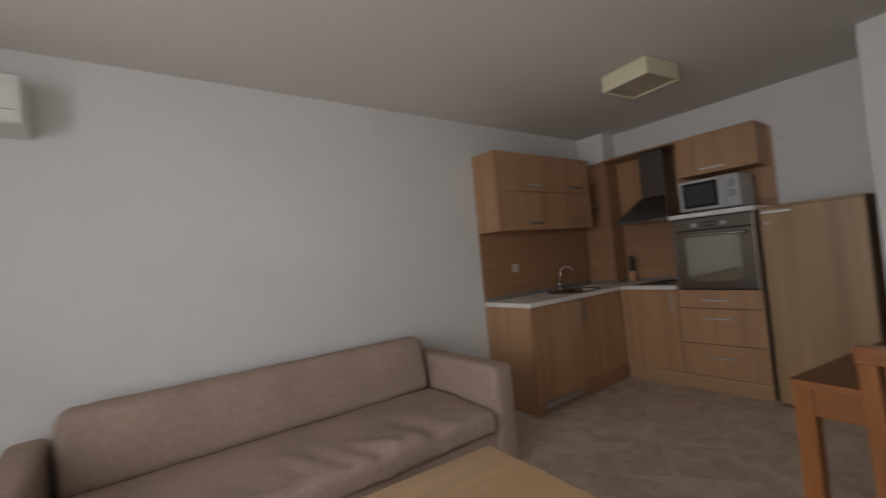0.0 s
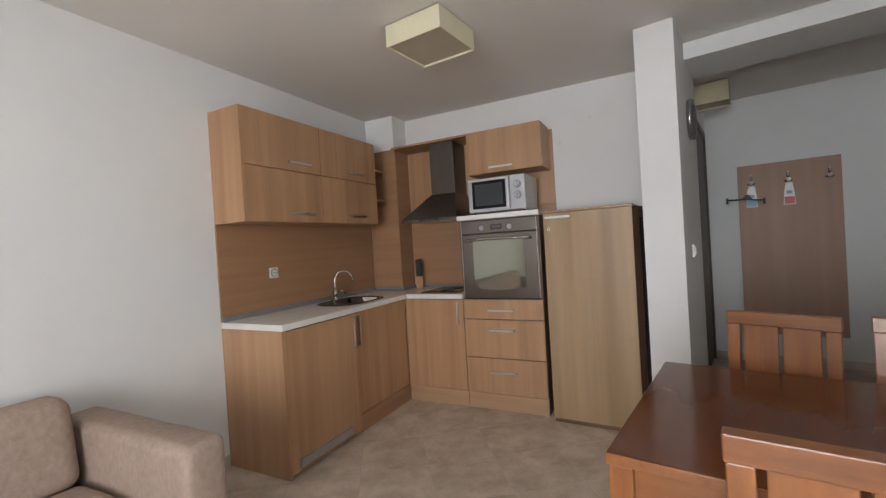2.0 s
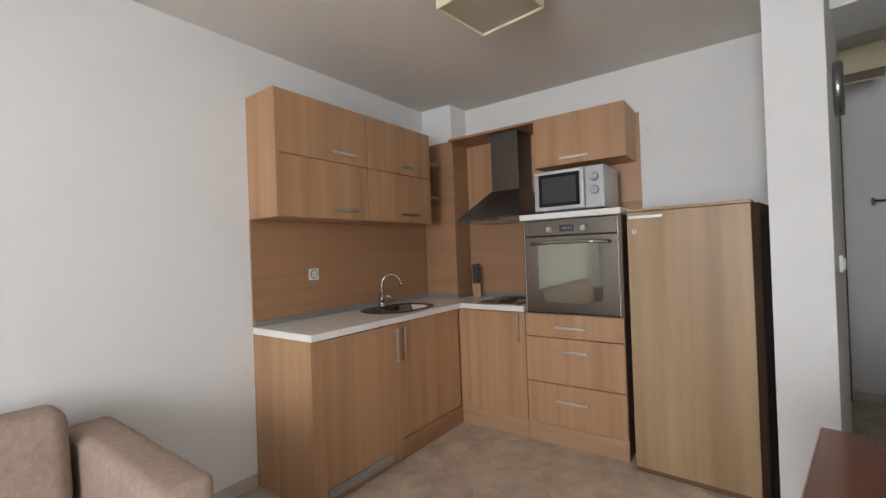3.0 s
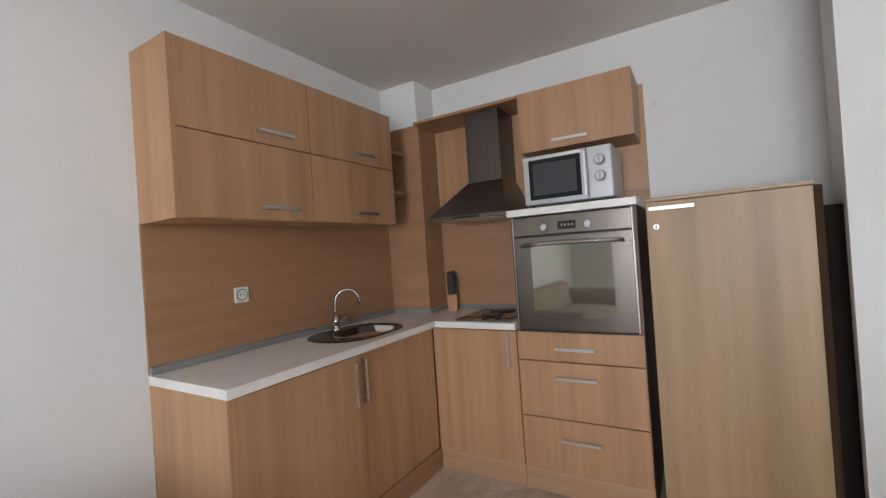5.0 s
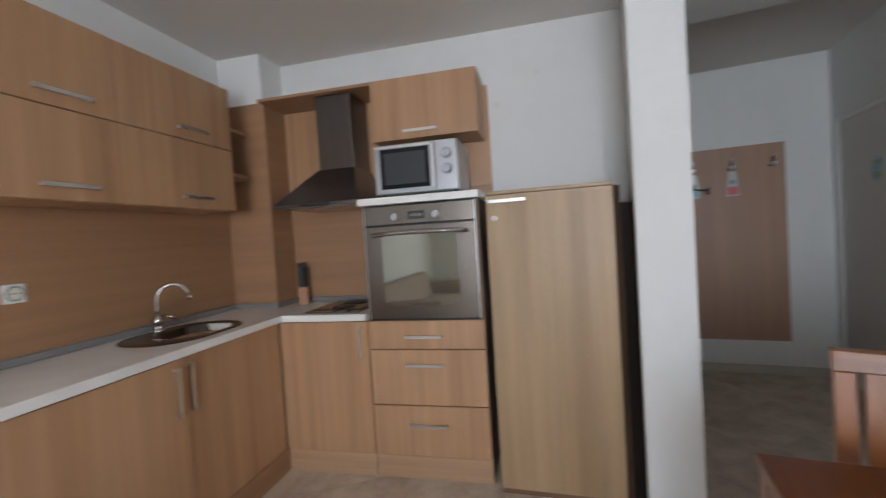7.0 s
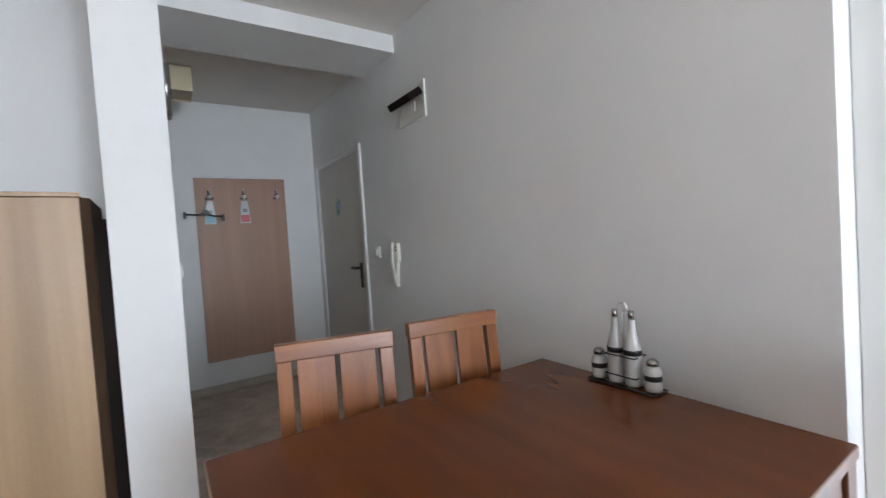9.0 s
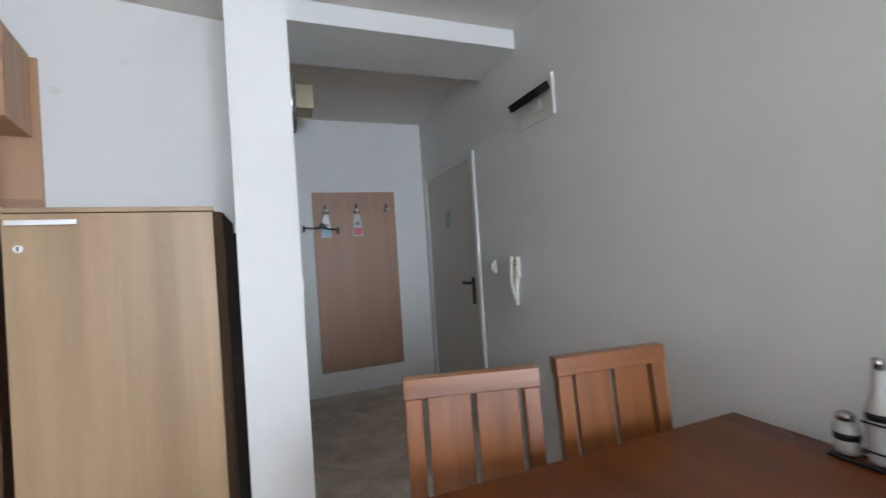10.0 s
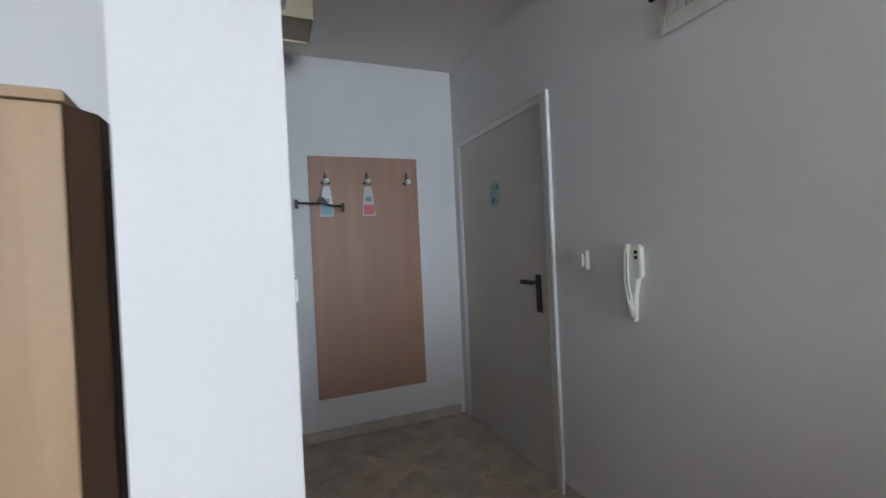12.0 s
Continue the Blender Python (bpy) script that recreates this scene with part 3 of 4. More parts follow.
kb = thing("knife_block", "orange wooden knife block with black handled knives", "knife block", (7.25, 3.87, 0.902))
part("block", prism([(-0.035, -0.03), (0.035, -0.03), (0.035, 0.03), (-0.035, 0.03)], 0, 0.115, 0.004, to=Matrix.Translation((7.24, 3.86, 0.902)) @ Matrix.Rotation(radians(25), 4, "Z")), KNIFEWOOD, kb)
for dx, dy, h in ((-0.022, -0.014, 0.135), (0.0, -0.014, 0.165), (0.022, -0.012, 0.125), (-0.012, 0.013, 0.16), (0.014, 0.013, 0.15)):
    part("knife", box(7.24 + dx - 0.009, 7.24 + dx + 0.009, 3.86 + dy - 0.012, 3.86 + dy + 0.012, 1.018, 1.018 + h, 0.005), BLACK, kb, "black knife handle")

# wall cabinets
wc = thing("wall_cabinet", "light oak wall cabinet with four flap doors", "kitchen cabinet", (6.17, 4.16, 1.51))
b = box(5.50, 5.518, 4.018, 4.298, 1.515, 2.215, 0.001)
box(5.518, 6.85, 4.050, 4.298, 1.517, 2.213, bm=b)
part("body", b, OAK, wc)
for x0, x1, hx in ((5.5195, 6.1675, (5.86, 6.06)), (6.1725, 6.850, (6.48, 6.66))):
    for z0, z1 in ((1.518, 1.8605), (1.8655, 2.214)):
        fl = part("door", box(x0, x1, 4.017, 4.037, z0, z1, 0.0012), OAK, wc)
        bar_handle((hx[0], 4.017, z0 + 0.055), (hx[1], 4.017, z0 + 0.055), (0, -1, 0), fl)

sh = thing("corner_shelf", "open light oak corner shelves with rounded fronts", "shelf", (6.98, 4.16, 1.7))
for z in (1.722, 1.985):
    n = 8
    o = [(6.852, 4.283), (6.852, 4.03)] + [(6.95 + 0.13 * math.sin(radians(90 * k / n)), 4.16 - 0.13 * math.cos(radians(90 * k / n)) + 0.0) for k in range(n + 1)] + [(7.08, 4.283)]
    part("shelf", prism(o, z, z + 0.018, 0.001), OAKX, sh)

wc = thing("wall_cabinet", "light oak wall cabinet with one flap door above the microwave", "kitchen cabinet", (7.2, 2.91, 1.86))
part("body", box(7.072, 7.344, 2.602, 3.222, 1.864, 2.214, 0.001), OAK, wc)
fl = part("door", box(7.050, 7.070, 2.602, 3.222, 1.864, 2.214, 0.0012), OAK, wc)
bar_handle((7.05, 2.835, 1.905), (7.05, 3.03, 1.905), (-1, 0, 0), fl)
bo = thing("pelmet_board", "light oak board that bridges the hood niche", "board", (7.2, 3.6, 2.19))
part("board", box(7.052, 7.344, 3.2235, 3.972, 2.196, 2.214, 0.001), OAKY, bo)

pn = thing("backsplash", "light oak panels behind the worktop", "backsplash", (6.4, 4.29, 0.902))
b = box(5.498, 6.852, 4.285, 4.2985, 0.903, 1.516)
box(6.852, 7.114, 4.285, 4.2985, 0.903, 2.213, bm=b)
part("north_panel", b, OAKX, pn)
part("chase_panel", box(7.115, 7.129, 3.974, 4.2845, 0.903, 2.214, 0.001), OAKY, pn)
part("chase_side_panel", box(7.1295, 7.345, 3.974, 3.9885, 0.903, 2.214), OAKX, pn)
part("niche_panel", box(7.346, 7.3585, 2.575, 3.9735, 0.903, 1.6), OAKY, pn)
part("niche_upper_panel", box(7.346, 7.3585, 2.575, 3.9735, 1.602, 2.205), OAK, pn)

tc = thing("tall_cabinet", "light oak tall cabinet with one locked door", "cabinet", (0, 0, 0), Matrix.Translation((6.738, 1.972, 0)) @ Matrix.Rotation(radians(-3.5), 4, "Z") @ Matrix.Translation((-6.738, -1.972, 0)))
b = box(6.762, 7.30, 1.978, 1.996, 0.0, 1.478)
box(6.762, 7.30, 2.534, 2.552, 0.0, 1.478, bm=b)
box(6.764, 7.30, 1.996, 2.534, 0.03, 1.478, bm=b)
part("body", b, OAKTALL, tc)
part("foot_rail", box(6.752, 6.766, 1.98, 2.55, 0.0, 0.026), CARCASS, tc)
part("top", box(6.738, 7.305, 1.972, 2.556, 1.480, 1.496, 0.001), OAKTALL, tc)
door = part("door", box(6.742, 6.761, 1.976, 2.554, 0.030, 1.477, 0.0012), OAKTALL, tc)
bar_handle((6.742, 2.365, 1.447), (6.742, 2.54, 1.447), (-1, 0, 0), door)
lock = part("lock", rod((6.742, 2.516, 1.366), (6.736, 2.516, 1.366), 0.012, 16), HANDLE, door, "small round lock")
part("keyhole", box(6.7352, 6.7362, 2.5135, 2.5185, 1.359, 1.373), BLACK, lock)

# Added pieces: the cabinet's shaded side, and a dark sheet for gap shade.
bd = thing("board", "brown cabinet side and near-black sheet that darken the shaded gap", "board", (6.95, 1.93, 0))
part("side_panel", prism([(6.750, 1.9735), (7.25, 1.9435), (7.25, 1.872), (6.79, 1.940)], 0.0, 1.479, 0.0), SHADEDSIDE, bd, "brown cabinet side, darkened for its shade")
part("back_panel", box(6.812, 6.828, 1.866, 1.945, 0.0, 1.40, 0.001), NEARBLACK, bd, "near-black sheet standing for the gap's shade")

so = thing("socket", "white wall socket on the oak backsplash", "socket", (5.915, 4.28, 1.178))
pl = part("plate", box(5.878, 5.952, 4.274, 4.2848, 1.141, 1.215, 0.004), WHITEPL, so)
b = lathe([(0.030, 0), (0.029, 0.003), (0.024, 0.003), (0.0235, 0)], (0, 0, 0), 24)
b.transform(Matrix(((1, 0, 0, 5.915), (0, 0, -1, 4.2739), (0, 1, 0, 1.178), (0, 0, 0, 1))))
part("rim", b, STRIP, pl, "grey ring")
part("insert", rod((5.915, 4.2738, 1.178), (5.915, 4.2722, 1.178), 0.024, 20), CREAMPL, pl)
for dx in (-0.0095, 0.0095):
    part("hole", rod((5.915 + dx, 4.2721, 1.178), (5.915 + dx, 4.2716, 1.178), 0.0035, 8), BLACK, pl)


# ---- lamps ----
def ceiling_lamp(name, label, at, turn, side, h, shade=PARCHMENT):
    e = thing(name, label, "ceiling lamp", (0, 0, 0), Matrix.Translation(at) @ Matrix.Rotation(radians(turn), 4, "Z"))
    s = side / 2
    b = bmesh.new()
    t = 0.004
    for x0, x1, y0, y1 in ((-s, s, -s, -s + t), (-s, s, s - t, s), (-s, -s + t, -s + t, s - t), (s - t, s, -s + t, s - t)):
        box(x0, x1, y0, y1, -h, -0.008, bm=b)
    part("shade", b, shade, e)
    part("diffuser", box(-s + t, s - t, -s + t, s - t, -h + 0.012, -h + 0.016), DIFFUSER, e, "diffuser in a brownish tone for its unlit underside")
    part("mount", box(-s * 0.6, s * 0.6, -s * 0.6, s * 0.6, -0.02, 0), FRAMEPAINT, e)
    return e


ceiling_lamp("ceiling_lamp", "square cream parchment ceiling lamp, switched off", (5.915, 2.917, CEIL), -6.5, 0.355, 0.125)
ceiling_lamp("ceiling_lamp", "square cream hall ceiling lamp, switched off", HALL @ Vector((1.03, 1.18, CEIL)), -9.5, 0.26, 0.175, SHADOWPARCHMENT)

# ---- air conditioner ----
ac = thing("air_conditioner", "white wall-mounted air conditioner", "air conditioner", (2.25, 4.2, 2.07))
o = [(4.299, 2.34), (4.12, 2.34), (4.095, 2.325), (4.085, 2.28), (4.085, 2.14), (4.10, 2.105), (4.14, 2.09), (4.299, 2.085)]
part("body", prism(o, 1.79, 2.60, 0.003, to=Matrix(((0, 0, 1, 0), (1, 0, 0, 0), (0, 1, 0, 0), (0, 0, 0, 1)))), WHITEPL, ac)
part("flap", box(1.85, 2.55, 4.088, 4.14, 2.094, 2.098), CREAMPL, ac)
part("grille_line", box(1.81, 2.58, 4.0835, 4.0848, 2.16, 2.164), STRIP, ac)


# ---- sofa ----
def cushion(x0, x1, y0, y1, z0, z1, r, wrinkle=0.006, nx=60, seed=0.0):
    """A soft block: rounded box with a fine grid, gently puffed and creased."""
    b = bmesh.new()
    bmesh.ops.create_cube(b, size=1)
    bmesh.ops.scale(b, vec=(x1 - x0, y1 - y0, z1 - z0), verts=b.verts)
    bmesh.ops.translate(b, vec=((x0 + x1) / 2, (y0 + y1) / 2, (z0 + z1) / 2), verts=b.verts)
    bmesh.ops.bevel(b, geom=b.edges[:], offset=r, segments=5, affect="EDGES", profile=0.5)
    bmesh.ops.subdivide_edges(b, edges=[e for e in b.edges if abs(e.verts[0].co.x - e.verts[1].co.x) > 0.3], cuts=nx, use_grid_fill=True)
    bmesh.ops.subdivide_edges(b, edges=[e for e in b.edges if abs(e.verts[0].co.y - e.verts[1].co.y) > 0.2], cuts=14, use_grid_fill=True)
    bmesh.ops.subdivide_edges(b, edges=[e for e in b.edges if abs(e.verts[0].co.z - e.verts[1].co.z) > 0.15], cuts=8, use_grid_fill=True)
    for v in b.verts:
        p = v.co.copy()
        n = noise.noise(Vector((p.x * 3 + seed, p.y * 9, p.z * 5))) + 0.6 * noise.noise(Vector((p.x * 14 + seed, p.y * 5, p.z * 9)))
        v.co.z += wrinkle * n
        v.co.y += wrinkle * 0.6 * n
    for f in b.faces:
        f.smooth = True
    return b


sf = thing("sofa", "long beige microfibre sofa with square arms and one seat cushion", "sofa", (3.64, 3.8, 0))
part("base", cushion(2.60, 4.70, 3.36, 4.26, 0.035, 0.262, 0.02, 0.002), FABRIC, sf)
seat = cushion(2.62, 4.645, 3.31, 4.02, 0.266, 0.425, 0.055, 0.0, 90)
for v in seat.verts:
    if v.co.z > 0.30:
        p = v.co
        front = max(0.0, min(1.0, (3.80 - p.y) / 0.4))
        crease = noise.noise(Vector((p.x * 9 + p.y * 4, p.y * 4, 3.0)))
        v.co.z += front * (0.016 + 0.040 * max(0, 1 - abs(p.x - 3.85) / 0.5)) * crease + 0.006 * noise.noise(Vector((p.x * 4, p.y * 6, 1.0))) - 0.012 * front
part("seat_cushion", seat, FABRIC, sf)
bk = cushion(2.64, 4.635, 3.98, 4.16, 0.40, 0.772, 0.06, 0.005, seed=4)
for v in bk.verts:
    v.co.y += (v.co.z - 0.42) * 0.16
part("back_cushion", bk, FABRIC, sf)
part("back_frame", cushion(2.62, 4.65, 4.19, 4.275, 0.035, 0.60, 0.02, 0.001), FABRIC, sf)
part("arm", cushion(4.655, 4.825, 3.335, 4.275, 0.03, 0.644, 0.042, 0.005, seed=8), FABRIC, sf)
part("arm", cushion(2.445, 2.612, 3.335, 4.275, 0.03, 0.644, 0.042, 0.005, seed=12), FABRIC, sf)
for x in (2.53, 4.73):
    for y in (3.40, 4.20):
        part("foot", rod((x, y, 0), (x, y, 0.034), 0.02, 12), BLACK, sf)

# ---- coffee table ----
ct = thing("coffee_table", "low coffee table with a pale oak top", "coffee table", (0, 0, 0), Matrix.Translation((3.67, 2.66, 0)) @ Matrix.Rotation(radians(-3), 4, "Z"))
part("top", box(-0.53, 0.53, -0.30, 0.30, 0.415, 0.45, 0.002), OAKT, ct)
for x in (-0.49, 0.49):
    for y in (-0.26, 0.26):
        part("leg", box(x - 0.025, x + 0.025, y - 0.025, y + 0.025, 0, 0.414, 0.002), OAK, ct)
part("shelf", box(-0.46, 0.46, -0.23, 0.23, 0.14, 0.156, 0.001), OAKT, ct)

# ---- dining table and chairs ----
dt = thing("dining_table", "dining table with a dark polished top and orange brown legs", "dining table", (-1.757, 0.66, 0), HALL)
top = part("tabletop", box(-2.225, -1.315, 0.095, 1.262, 0.712, 0.7395, 0.002), TEAKX, dt)
part("top_veneer", box(-2.222, -1.318, 0.098, 1.259, 0.730, 0.742), WALNUT, top, "dark polished top surface")
for x in (-2.221, -1.379):
    for y in (0.10, 1.197):
        part("leg", box(x, x + 0.06, y, y + 0.06, 0, 0.711, 0.003), TEAK, dt)
for y in (0.11, 1.235):
    part("apron", box(-2.160, -1.380, y, y + 0.02, 0.612, 0.711, 0.001), TEAKX, dt)
TEAKY = mat("stained_orange_wood_lengthways", (0.285, 0.099, 0.025), 0.34, noise_scale=(20, 1.5, 20), noise_amount=0.22, fine=0.05, coat=0.75, tint=(0.16, 0.050, 0.014), figure=0.9, tint_scale=(11.0, 0.83, 11.0), tint_range=(0.5, 0.75))
for x in (-2.213, -1.347):
    part("apron", box(x, x + 0.02, 0.161, 1.196, 0.612, 0.711, 0.001), TEAKY, dt)


def chair(m, label):
    """A slatted chair; its back stands in the plane y = 0 and it faces -y."""
    c = thing("dining_chair", label, "chair", (0, 0, 0), m, group="dining chairs")
    H = 0.938
    hw = 0.185

    def lean(b):
        for v in b.verts:
            v.co.y += abs(v.co.z - 0.45) * 0.09 - 0.045
        return b

    def upright(x0, x1, y0, y1, z0, z1, bev):
        b = bmesh.new()
        box(x0, x1, y0, y1, z0, z1, bev, bm=b)
        bmesh.ops.bisect_plane(b, geom=b.verts[:] + b.edges[:] + b.faces[:], plane_co=(0, 0, 0.45), plane_no=(0, 0, 1))
        return lean(b)

    for s in (-1, 1):
        x0, x1 = sorted((s * hw, s * (hw - 0.045)))
        b = upright(x0, x1, -0.016, 0.016, 0.0, H - 0.054, 0.003)
        part("rear_leg", b, TEAK, c)
        part("front_leg", box(x0, x1, -0.43, -0.385, 0, 0.425, 0.003), TEAK, c)
        part("side_rail", box(min(x0, x1) + 0.01, max(x0, x1) - 0.01, -0.385, -0.066, 0.36, 0.42, 0.002), TEAK, c)
    part("top_rail", lean(box(-hw - 0.003, hw + 0.003, -0.020, 0.020, H - 0.053, H, 0.003)), TEAKX, c)
    part("lower_rail", lean(box(-hw + 0.046, hw - 0.046, -0.014, 0.014, 0.475, 0.515, 0.003)), TEAKX, c)
    for x0, x1 in ((-0.125, -0.008), (0.008, 0.125)):
        part("slat", lean(box(x0, x1, -0.009, 0.009, 0.516, H - 0.054, 0.002)), TEAK, c, "broad upright back slat")
    part("front_rail", box(-hw + 0.045, hw - 0.045, -0.42, -0.395, 0.36, 0.42, 0.002), TEAKX, c)
    part("seat", box(-hw - 0.005, hw + 0.005, -0.44, -0.03 - 0.04, 0.427, 0.452, 0.006), TEAKX, c)
    return c


east_a = HALL @ Matrix.Translation((-1.131, 0.855, 0)) @ Matrix.Rotation(radians(-90 - 14.3), 4, "Z")
first = chair(east_a, "orange brown slatted dining chair tucked under the table")
second = copy_thing(first, HALL @ Matrix.Translation((-1.153, 0.402, 0)) @ Matrix.Rotation(radians(-90 - 7), 4, "Z"))
third = copy_thing(first, HALL @ Matrix.Translation((-2.43, 0.80, 0)) @ Matrix.Rotation(radians(90), 4, "Z"))
fourth = copy_thing(first, HALL @ Matrix.Translation((-2.42, 0.235, 0)) @ Matrix.Rotation(radians(90 - 5), 4, "Z"))
tagged(second, "orange brown slatted dining chair tucked under the table beside the wall")
tagged(third, "orange brown slatted dining chair with its back to the sofa side")
tagged(fourth, "orange brown slatted dining chair by the wall's end")

# condiment set
cs = thing("condiment_set", "black wire rack of glass bottles and shakers on the table", "condiment set", (-1.70, 0.12, 0.742), HALL @ Matrix.Translation((-1.70, 0.12, 0.742)) @ Matrix.Scale(1.13, 4) @ Matrix.Translation((1.70, -0.12, -0.742)))
b = tube([(-1.80, 0.10, 0.747), (-1.60, 0.10, 0.747), (-1.60, 0.16, 0.747), (-1.80, 0.16, 0.747), (-1.80, 0.10, 0.747)], 0.003, 6)
for z in (0.775, 0.83):
    tube([(-1.745, 0.155, z), (-1.655, 0.155, z), (-1.655, 0.10, z), (-1.745, 0.10, z), (-1.745, 0.155, z)], 0.002, 6, bm=b)
part("rack", b, BLACK, cs, "black wire rack")
part("carrying_loop", tube([(-1.70, 0.13, 0.75), (-1.70, 0.13, 0.95)] + [(-1.70 + 0.012 * math.sin(radians(a)), 0.13, 0.962 - 0.012 * math.cos(radians(a))) for a in range(0, 361, 45)], 0.003, 6), HANDLE, cs)
for x in (-1.725, -1.675):
    bt = part("oil_bottle", lathe([(0.023, 0), (0.024, 0.01), (0.024, 0.10), (0.012, 0.14), (0.009, 0.175), (0.010, 0.178)], (x, 0.13, 0.752), 18), SALT, cs, "white filled glass bottle")
    part("band", lathe([(0.0246, 0), (0.0246, 0.014), (0.0244, 0.0142)], (x, 0.13, 0.835), 18), BLACK, bt)
    part("cap", rod((x, 0.13, 0.931), (x, 0.13, 0.953), 0.008, 12), STEEL, bt)
for x in (-1.78, -1.618):
    bt = part("shaker", lathe([(0.021, 0), (0.022, 0.01), (0.022, 0.05), (0.015, 0.065)], (x, 0.13, 0.750), 18), SALT, cs, "small glass shaker")
    part("band", lathe([(0.0226, 0), (0.0226, 0.014), (0.0224, 0.0142)], (x, 0.13, 0.778), 18), BLACK, bt)
    part("cap", lathe([(0.016, 0), (0.016, 0.01), (0.008, 0.017)], (x, 0.13, 0.816), 14), STEEL, bt)

# ---- hall ----
cr = thing("coat_rack", "tall beech laminate panel with three metal hooks", "coat rack", (1.69, 0.67, 0.275), HALL)
part("panel", box(1.682, 1.699, 0.30, 1.043, 0.277, 1.876, 0.001), RACKWOOD, cr)
for y in (0.937, 0.663, 0.381):
    hk = part("hook", box(1.676, 1.6815, y - 0.010, y + 0.010, 1.69, 1.765, 0.003), BLACK, cr, "metal coat hook")
    part("prong", tube([(1.68, y, 1.745), (1.655, y, 1.748), (1.640, y, 1.765), (1.636, y, 1.78)], 0.005, 8), HANDLE, hk)
    part("prong", tube([(1.68, y, 1.705), (1.655, y, 1.690), (1.640, y, 1.695), (1.634, y, 1.712)], 0.006, 8), HANDLE, hk)
    part("knob", lathe([(0.008, 0), (0.016, 0.008), (0.018, 0.022), (0.012, 0.032)], (1.640, y, 1.690), 16), WHITEPL, hk, "white ceramic hook knob")
    part("wing", tube([(1.674, y - 0.030, 1.70), (1.660, y - 0.015, 1.692), (1.660, y + 0.015, 1.692), (1.674, y + 0.030, 1.70)], 0.005, 8), BLACK, hk)


def tag_card(y, z, label, prints, name="door_tag"):
    e = thing(name, label, "door tag", (1.66, y, z - 0.20), HALL)
    o = [(-0.045, 0), (0.045, 0), (0.036, 0.12), (0.024, 0.20), (-0.024, 0.20), (-0.036, 0.12)]
    card = part("card", prism(o, 0, 0.0015, to=Matrix(((0, 0, -1, 1.668), (1, 0, 0, y), (0, 1, 0, z - 0.21), (0, 0, 0, 1)))), SALT, e)
    for (y0, y1, z0, z1), m in prints:
        part("print", box(1.6654, 1.6662, y + y0, y + y1, z - 0.21 + z0, z - 0.21 + z1), m, card)


tag_card(0.937, 1.685, "paper door tag with a teal print hanging from a hook", [((-0.036, 0.036, 0.012, 0.07), TEAL), ((-0.02, 0.02, 0.09, 0.12), STRIP)])
tag_card(0.660, 1.685, "paper door tag with a pink print hanging from a hook", [((-0.036, 0.036, 0.01, 0.075), PINK), ((-0.02, 0.02, 0.10, 0.13), STRIP)])

hg = thing("clip_hanger", "black plastic clip hanger hanging from a coat hook", "hanger", (1.62, 0.98, 1.54), HALL)
part("bar", tube([(1.60, 1.135, 1.560), (1.61, 1.05, 1.556), (1.62, 0.985, 1.562), (1.61, 0.92, 1.545), (1.60, 0.84, 1.535)], 0.007, 8), BLACK, hg)
part("neck", prism([(-0.045, 0), (0.045, 0), (0.012, 0.045), (-0.012, 0.045)], -0.004, 0.004, 0.001, to=Matrix(((0, 0, 1, 1.62), (1, 0, 0, 0.975), (0, 1, 0, 1.553), (0, 0, 0, 1)))), BLACK, hg)
part("hook", tube([(1.62, 0.975, 1.595), (1.62, 0.965, 1.64), (1.635, 0.95, 1.69), (1.645, 0.937, 1.708)], 0.003, 6), HANDLE, hg)
for y, z in ((1.13, 1.558), (0.845, 1.533)):
    part("clip", box(1.59, 1.612, y - 0.009, y + 0.009, z - 0.035, z + 0.022, 0.003), BLACK, hg)

ph = thing("door_phone", "cream door phone with its handset on the wall", "intercom", (0.03, 0.01, 0.93), HALL)
upright_plane = Matrix(((1, 0, 0, 0.0), (0, 0, 1, 0), (0, 1, 0, 0.926), (0, 0, 0, 1)))
part("base", prism([(-0.012, 0.285), (-0.004, 0.292), (0.040, 0.292), (0.046, 0.285), (0.046, 0.10), (0.034, 0.0), (0.027, 0.0), (0.020, 0.10), (0.004, 0.165), (-0.012, 0.175)], 0.0008, 0.026, 0.003, to=upright_plane), CREAMPL, ph)
b = tube([(0.040, 0.030, 1.222), (0.041, 0.036, 1.19), (0.042, 0.040, 1.13), (0.041, 0.040, 1.07), (0.037, 0.034, 1.01), (0.031, 0.022, 0.945)], 0.0115, 12)
hs = part("handset", b, CREAMPL, ph)
part("groove", tube([(0.031, 0.044, 1.19), (0.032, 0.047, 1.13), (0.031, 0.047, 1.07), (0.028, 0.041, 1.01)], 0.0022, 6), STRIP, hs)
for z in (1.192, 1.172):
    part("button", rod((0.004, 0.026, z), (0.004, 0.031, z), 0.007, 10), BLACK, ph)

sw = thing("light_switch", "white rocker light switch by the entrance door", "switch", (0.32, 0.005, 1.16), HALL)
pl = part("plate", box(0.283, 0.365, 0.0005, 0.022, 1.116, 1.198, 0.004), WHITEPL, sw)
part("rocker", box(0.294, 0.352, 0.022, 0.034, 1.131, 1.185, 0.004), WHITEPL, pl)
sw = thing("light_switch", "white rocker light switch on the column wall", "switch", (-0.16, 1.25, 1.16), HALL)
pl = part("plate", box(-0.20, -0.12, 1.240, 1.2545, 1.125, 1.205, 0.003), WHITEPL, sw)
part("rocker", box(-0.187, -0.133, 1.232, 1.240, 1.138, 1.192, 0.003), WHITEPL, pl)

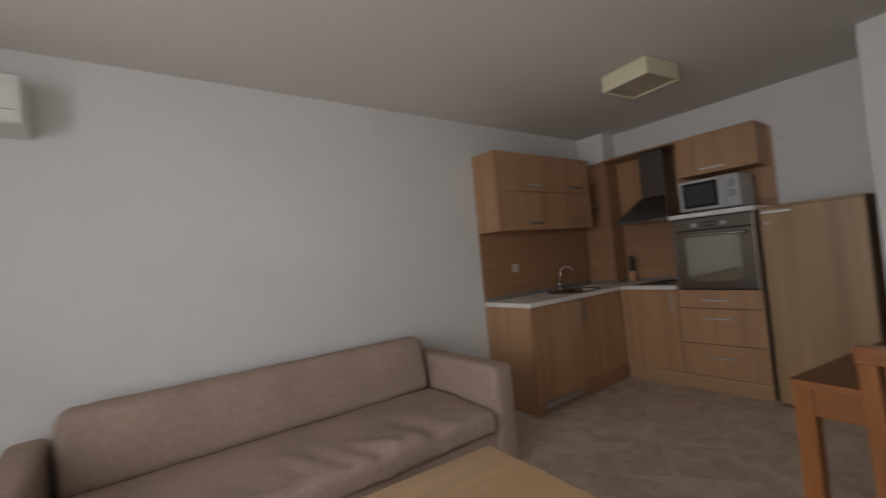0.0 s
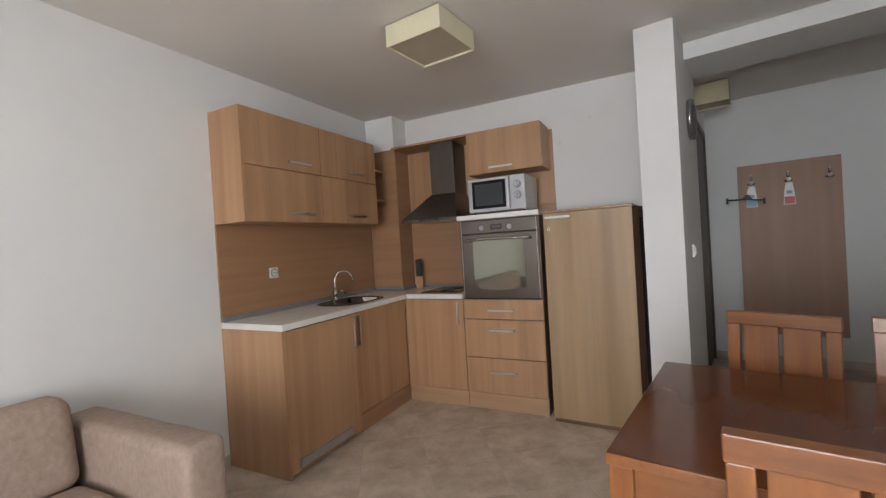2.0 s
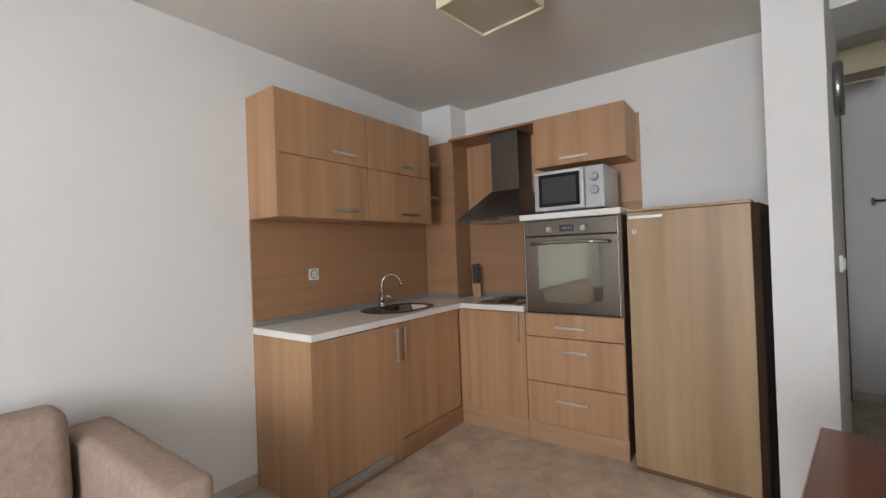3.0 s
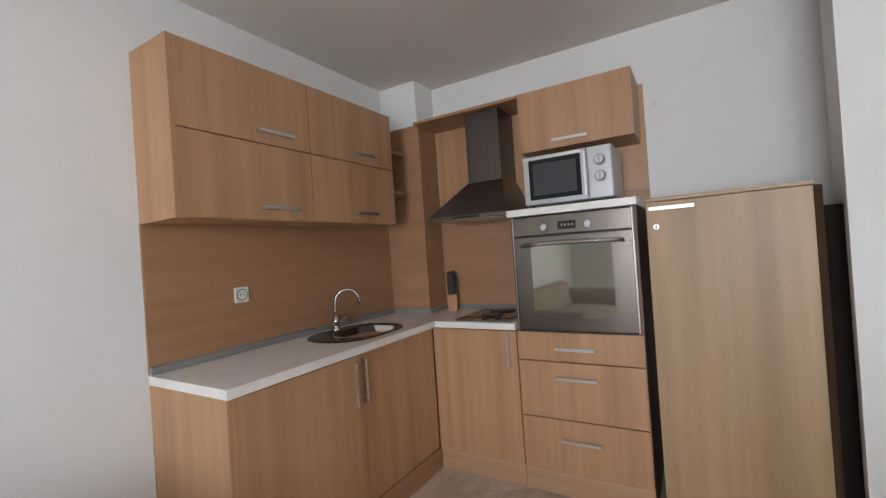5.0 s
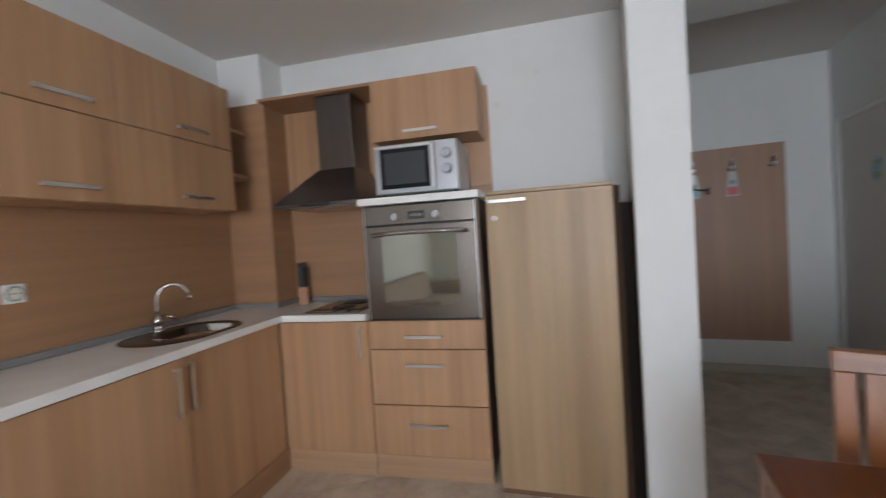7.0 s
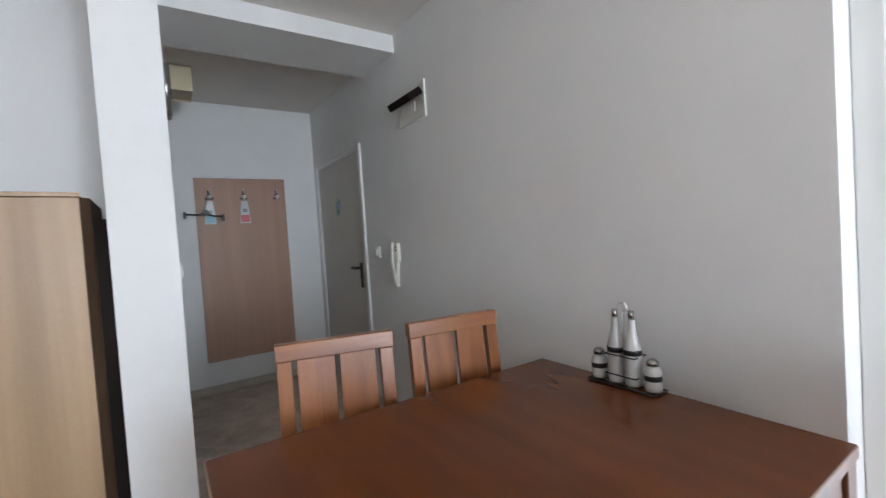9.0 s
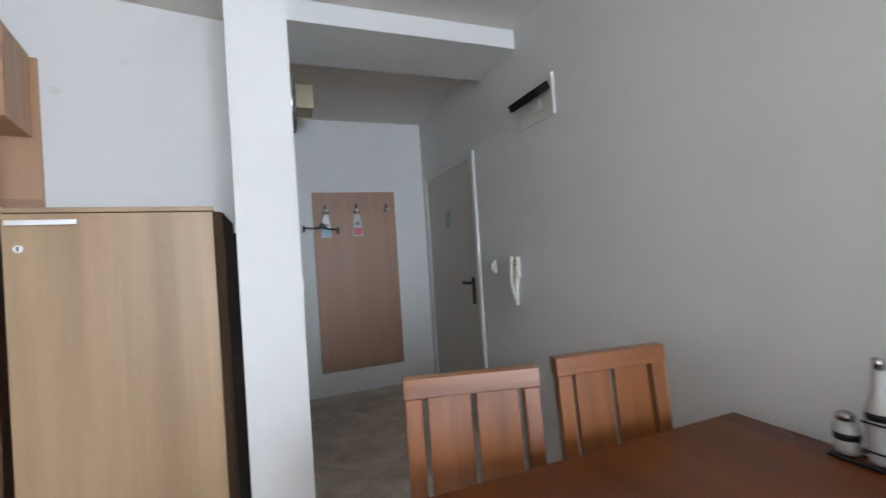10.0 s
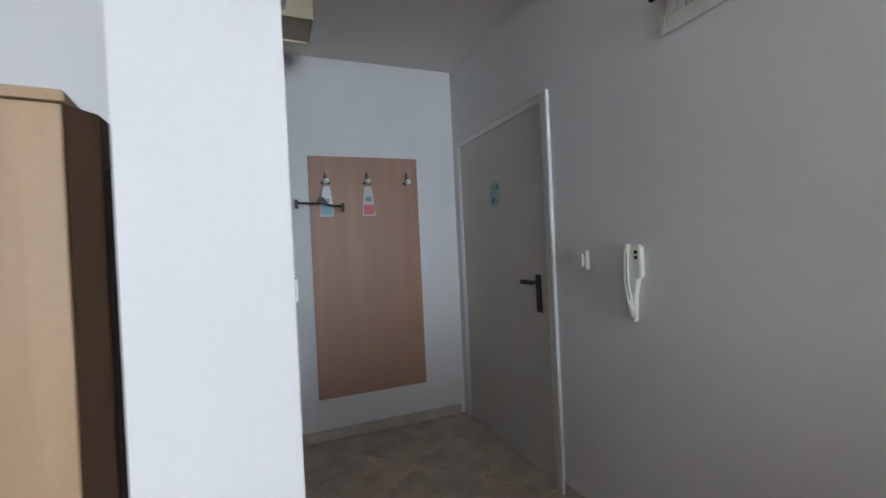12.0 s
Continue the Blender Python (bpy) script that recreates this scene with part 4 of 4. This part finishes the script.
fb = thing("fuse_box", "white fuse box with its dark flap standing open", "fuse box", (-0.29, 0.0, 1.93), HALL)
b = box(-0.445, -0.425, 0.0005, 0.014, 1.932, 2.142, 0.002)
box(-0.150, -0.130, 0.0005, 0.014, 1.932, 2.142, 0.002, bm=b)
box(-0.425, -0.150, 0.0005, 0.014, 1.932, 1.962, 0.002, bm=b)
box(-0.425, -0.150, 0.0005, 0.014, 2.112, 2.142, 0.002, bm=b)
part("frame", b, WHITEPL, fb)
part("inside", box(-0.425, -0.150, 0.0005, 0.012, 1.962, 2.112), CREAMPL, fb)
for k in range(5):
    part("breaker", box(-0.34 + k * 0.036, -0.308 + k * 0.036, 0.0122, 0.020, 1.985, 2.045, 0.002), WHITEPL, fb)
part("flap", prism([(-0.432, 0.022), (-0.143, 0.022), (-0.143, 0.096), (-0.160, 0.112), (-0.415, 0.112), (-0.432, 0.096)], -0.022, 0.020, 0.004, to=Matrix.Translation((0, 0.022, 2.085)) @ Matrix.Rotation(radians(-33), 4, "X") @ Matrix.Translation((0, -0.022, 0))), NEARBLACK, fb, "dark smoked flap")

ck = thing("wall_clock", "round silver wall clock on the column wall", "clock", (0.0, 1.25, 2.04), HALL)
turn = Matrix(((1, 0, 0, 0.0), (0, 0, -1, 1.2545), (0, 1, 0, 2.045), (0, 0, 0, 1)))
b = lathe([(0.135, 0), (0.138, 0.02), (0.130, 0.036), (0.112, 0.030), (0.112, 0.012)], (0, 0, 0), 40)
b.transform(turn)
part("case", b, STEEL, ck)
b = lathe([(0.111, 0.012), (0.111, 0.014), (0.01, 0.0142)], (0, 0, 0), 40)
b.transform(turn)
part("dial", b, WHITEPL, ck)
for a, l in ((60, 0.06), (-80, 0.09)):
    b = box(-0.003, 0.003, -0.01, l, 0.016, 0.018)
    b.transform(turn @ Matrix.Rotation(radians(a), 4, "Z"))
    part("hand_of_clock", b, BLACK, ck)

# ---- floor tiles, laid diagonally to the hall ----
floor_ob = bpy.data.objects["floor"]
S, J = 0.40, 0.0025
tile_bm = box(-S / 2 + J / 2, S / 2 - J / 2, -S / 2 + J / 2, S / 2 - J / 2, -0.009, 0.0, 0.0006, 1)
tile_me = bpy.data.meshes.new("floor_tile")
tile_bm.to_mesh(tile_me)
tile_bm.free()
tile_me.materials.append(TILE)
grid = HALL @ Matrix.Rotation(radians(45), 4, "Z")
inv = HALL.inverted()
for i in range(-22, 14):
    for j in range(-10, 22):
        c = grid @ Vector(((i + 0.5) * S, (j + 0.5) * S, 0))
        q = inv @ c
        inside = 1.2 < c.x < 9.0 and c.y < 4.45 and q.y > -0.15 and q.x < 1.85 and not (c.x > 7.5 and q.y > 1.7)
        if inside:
            t = new("floor_tile", tile_me)
            t.parent = floor_ob
            t.matrix_basis = Matrix.Translation(c) @ Matrix.Rotation(radians(35.5 + 90 * ((i * 7 + j * 3) % 4)), 4, "Z")
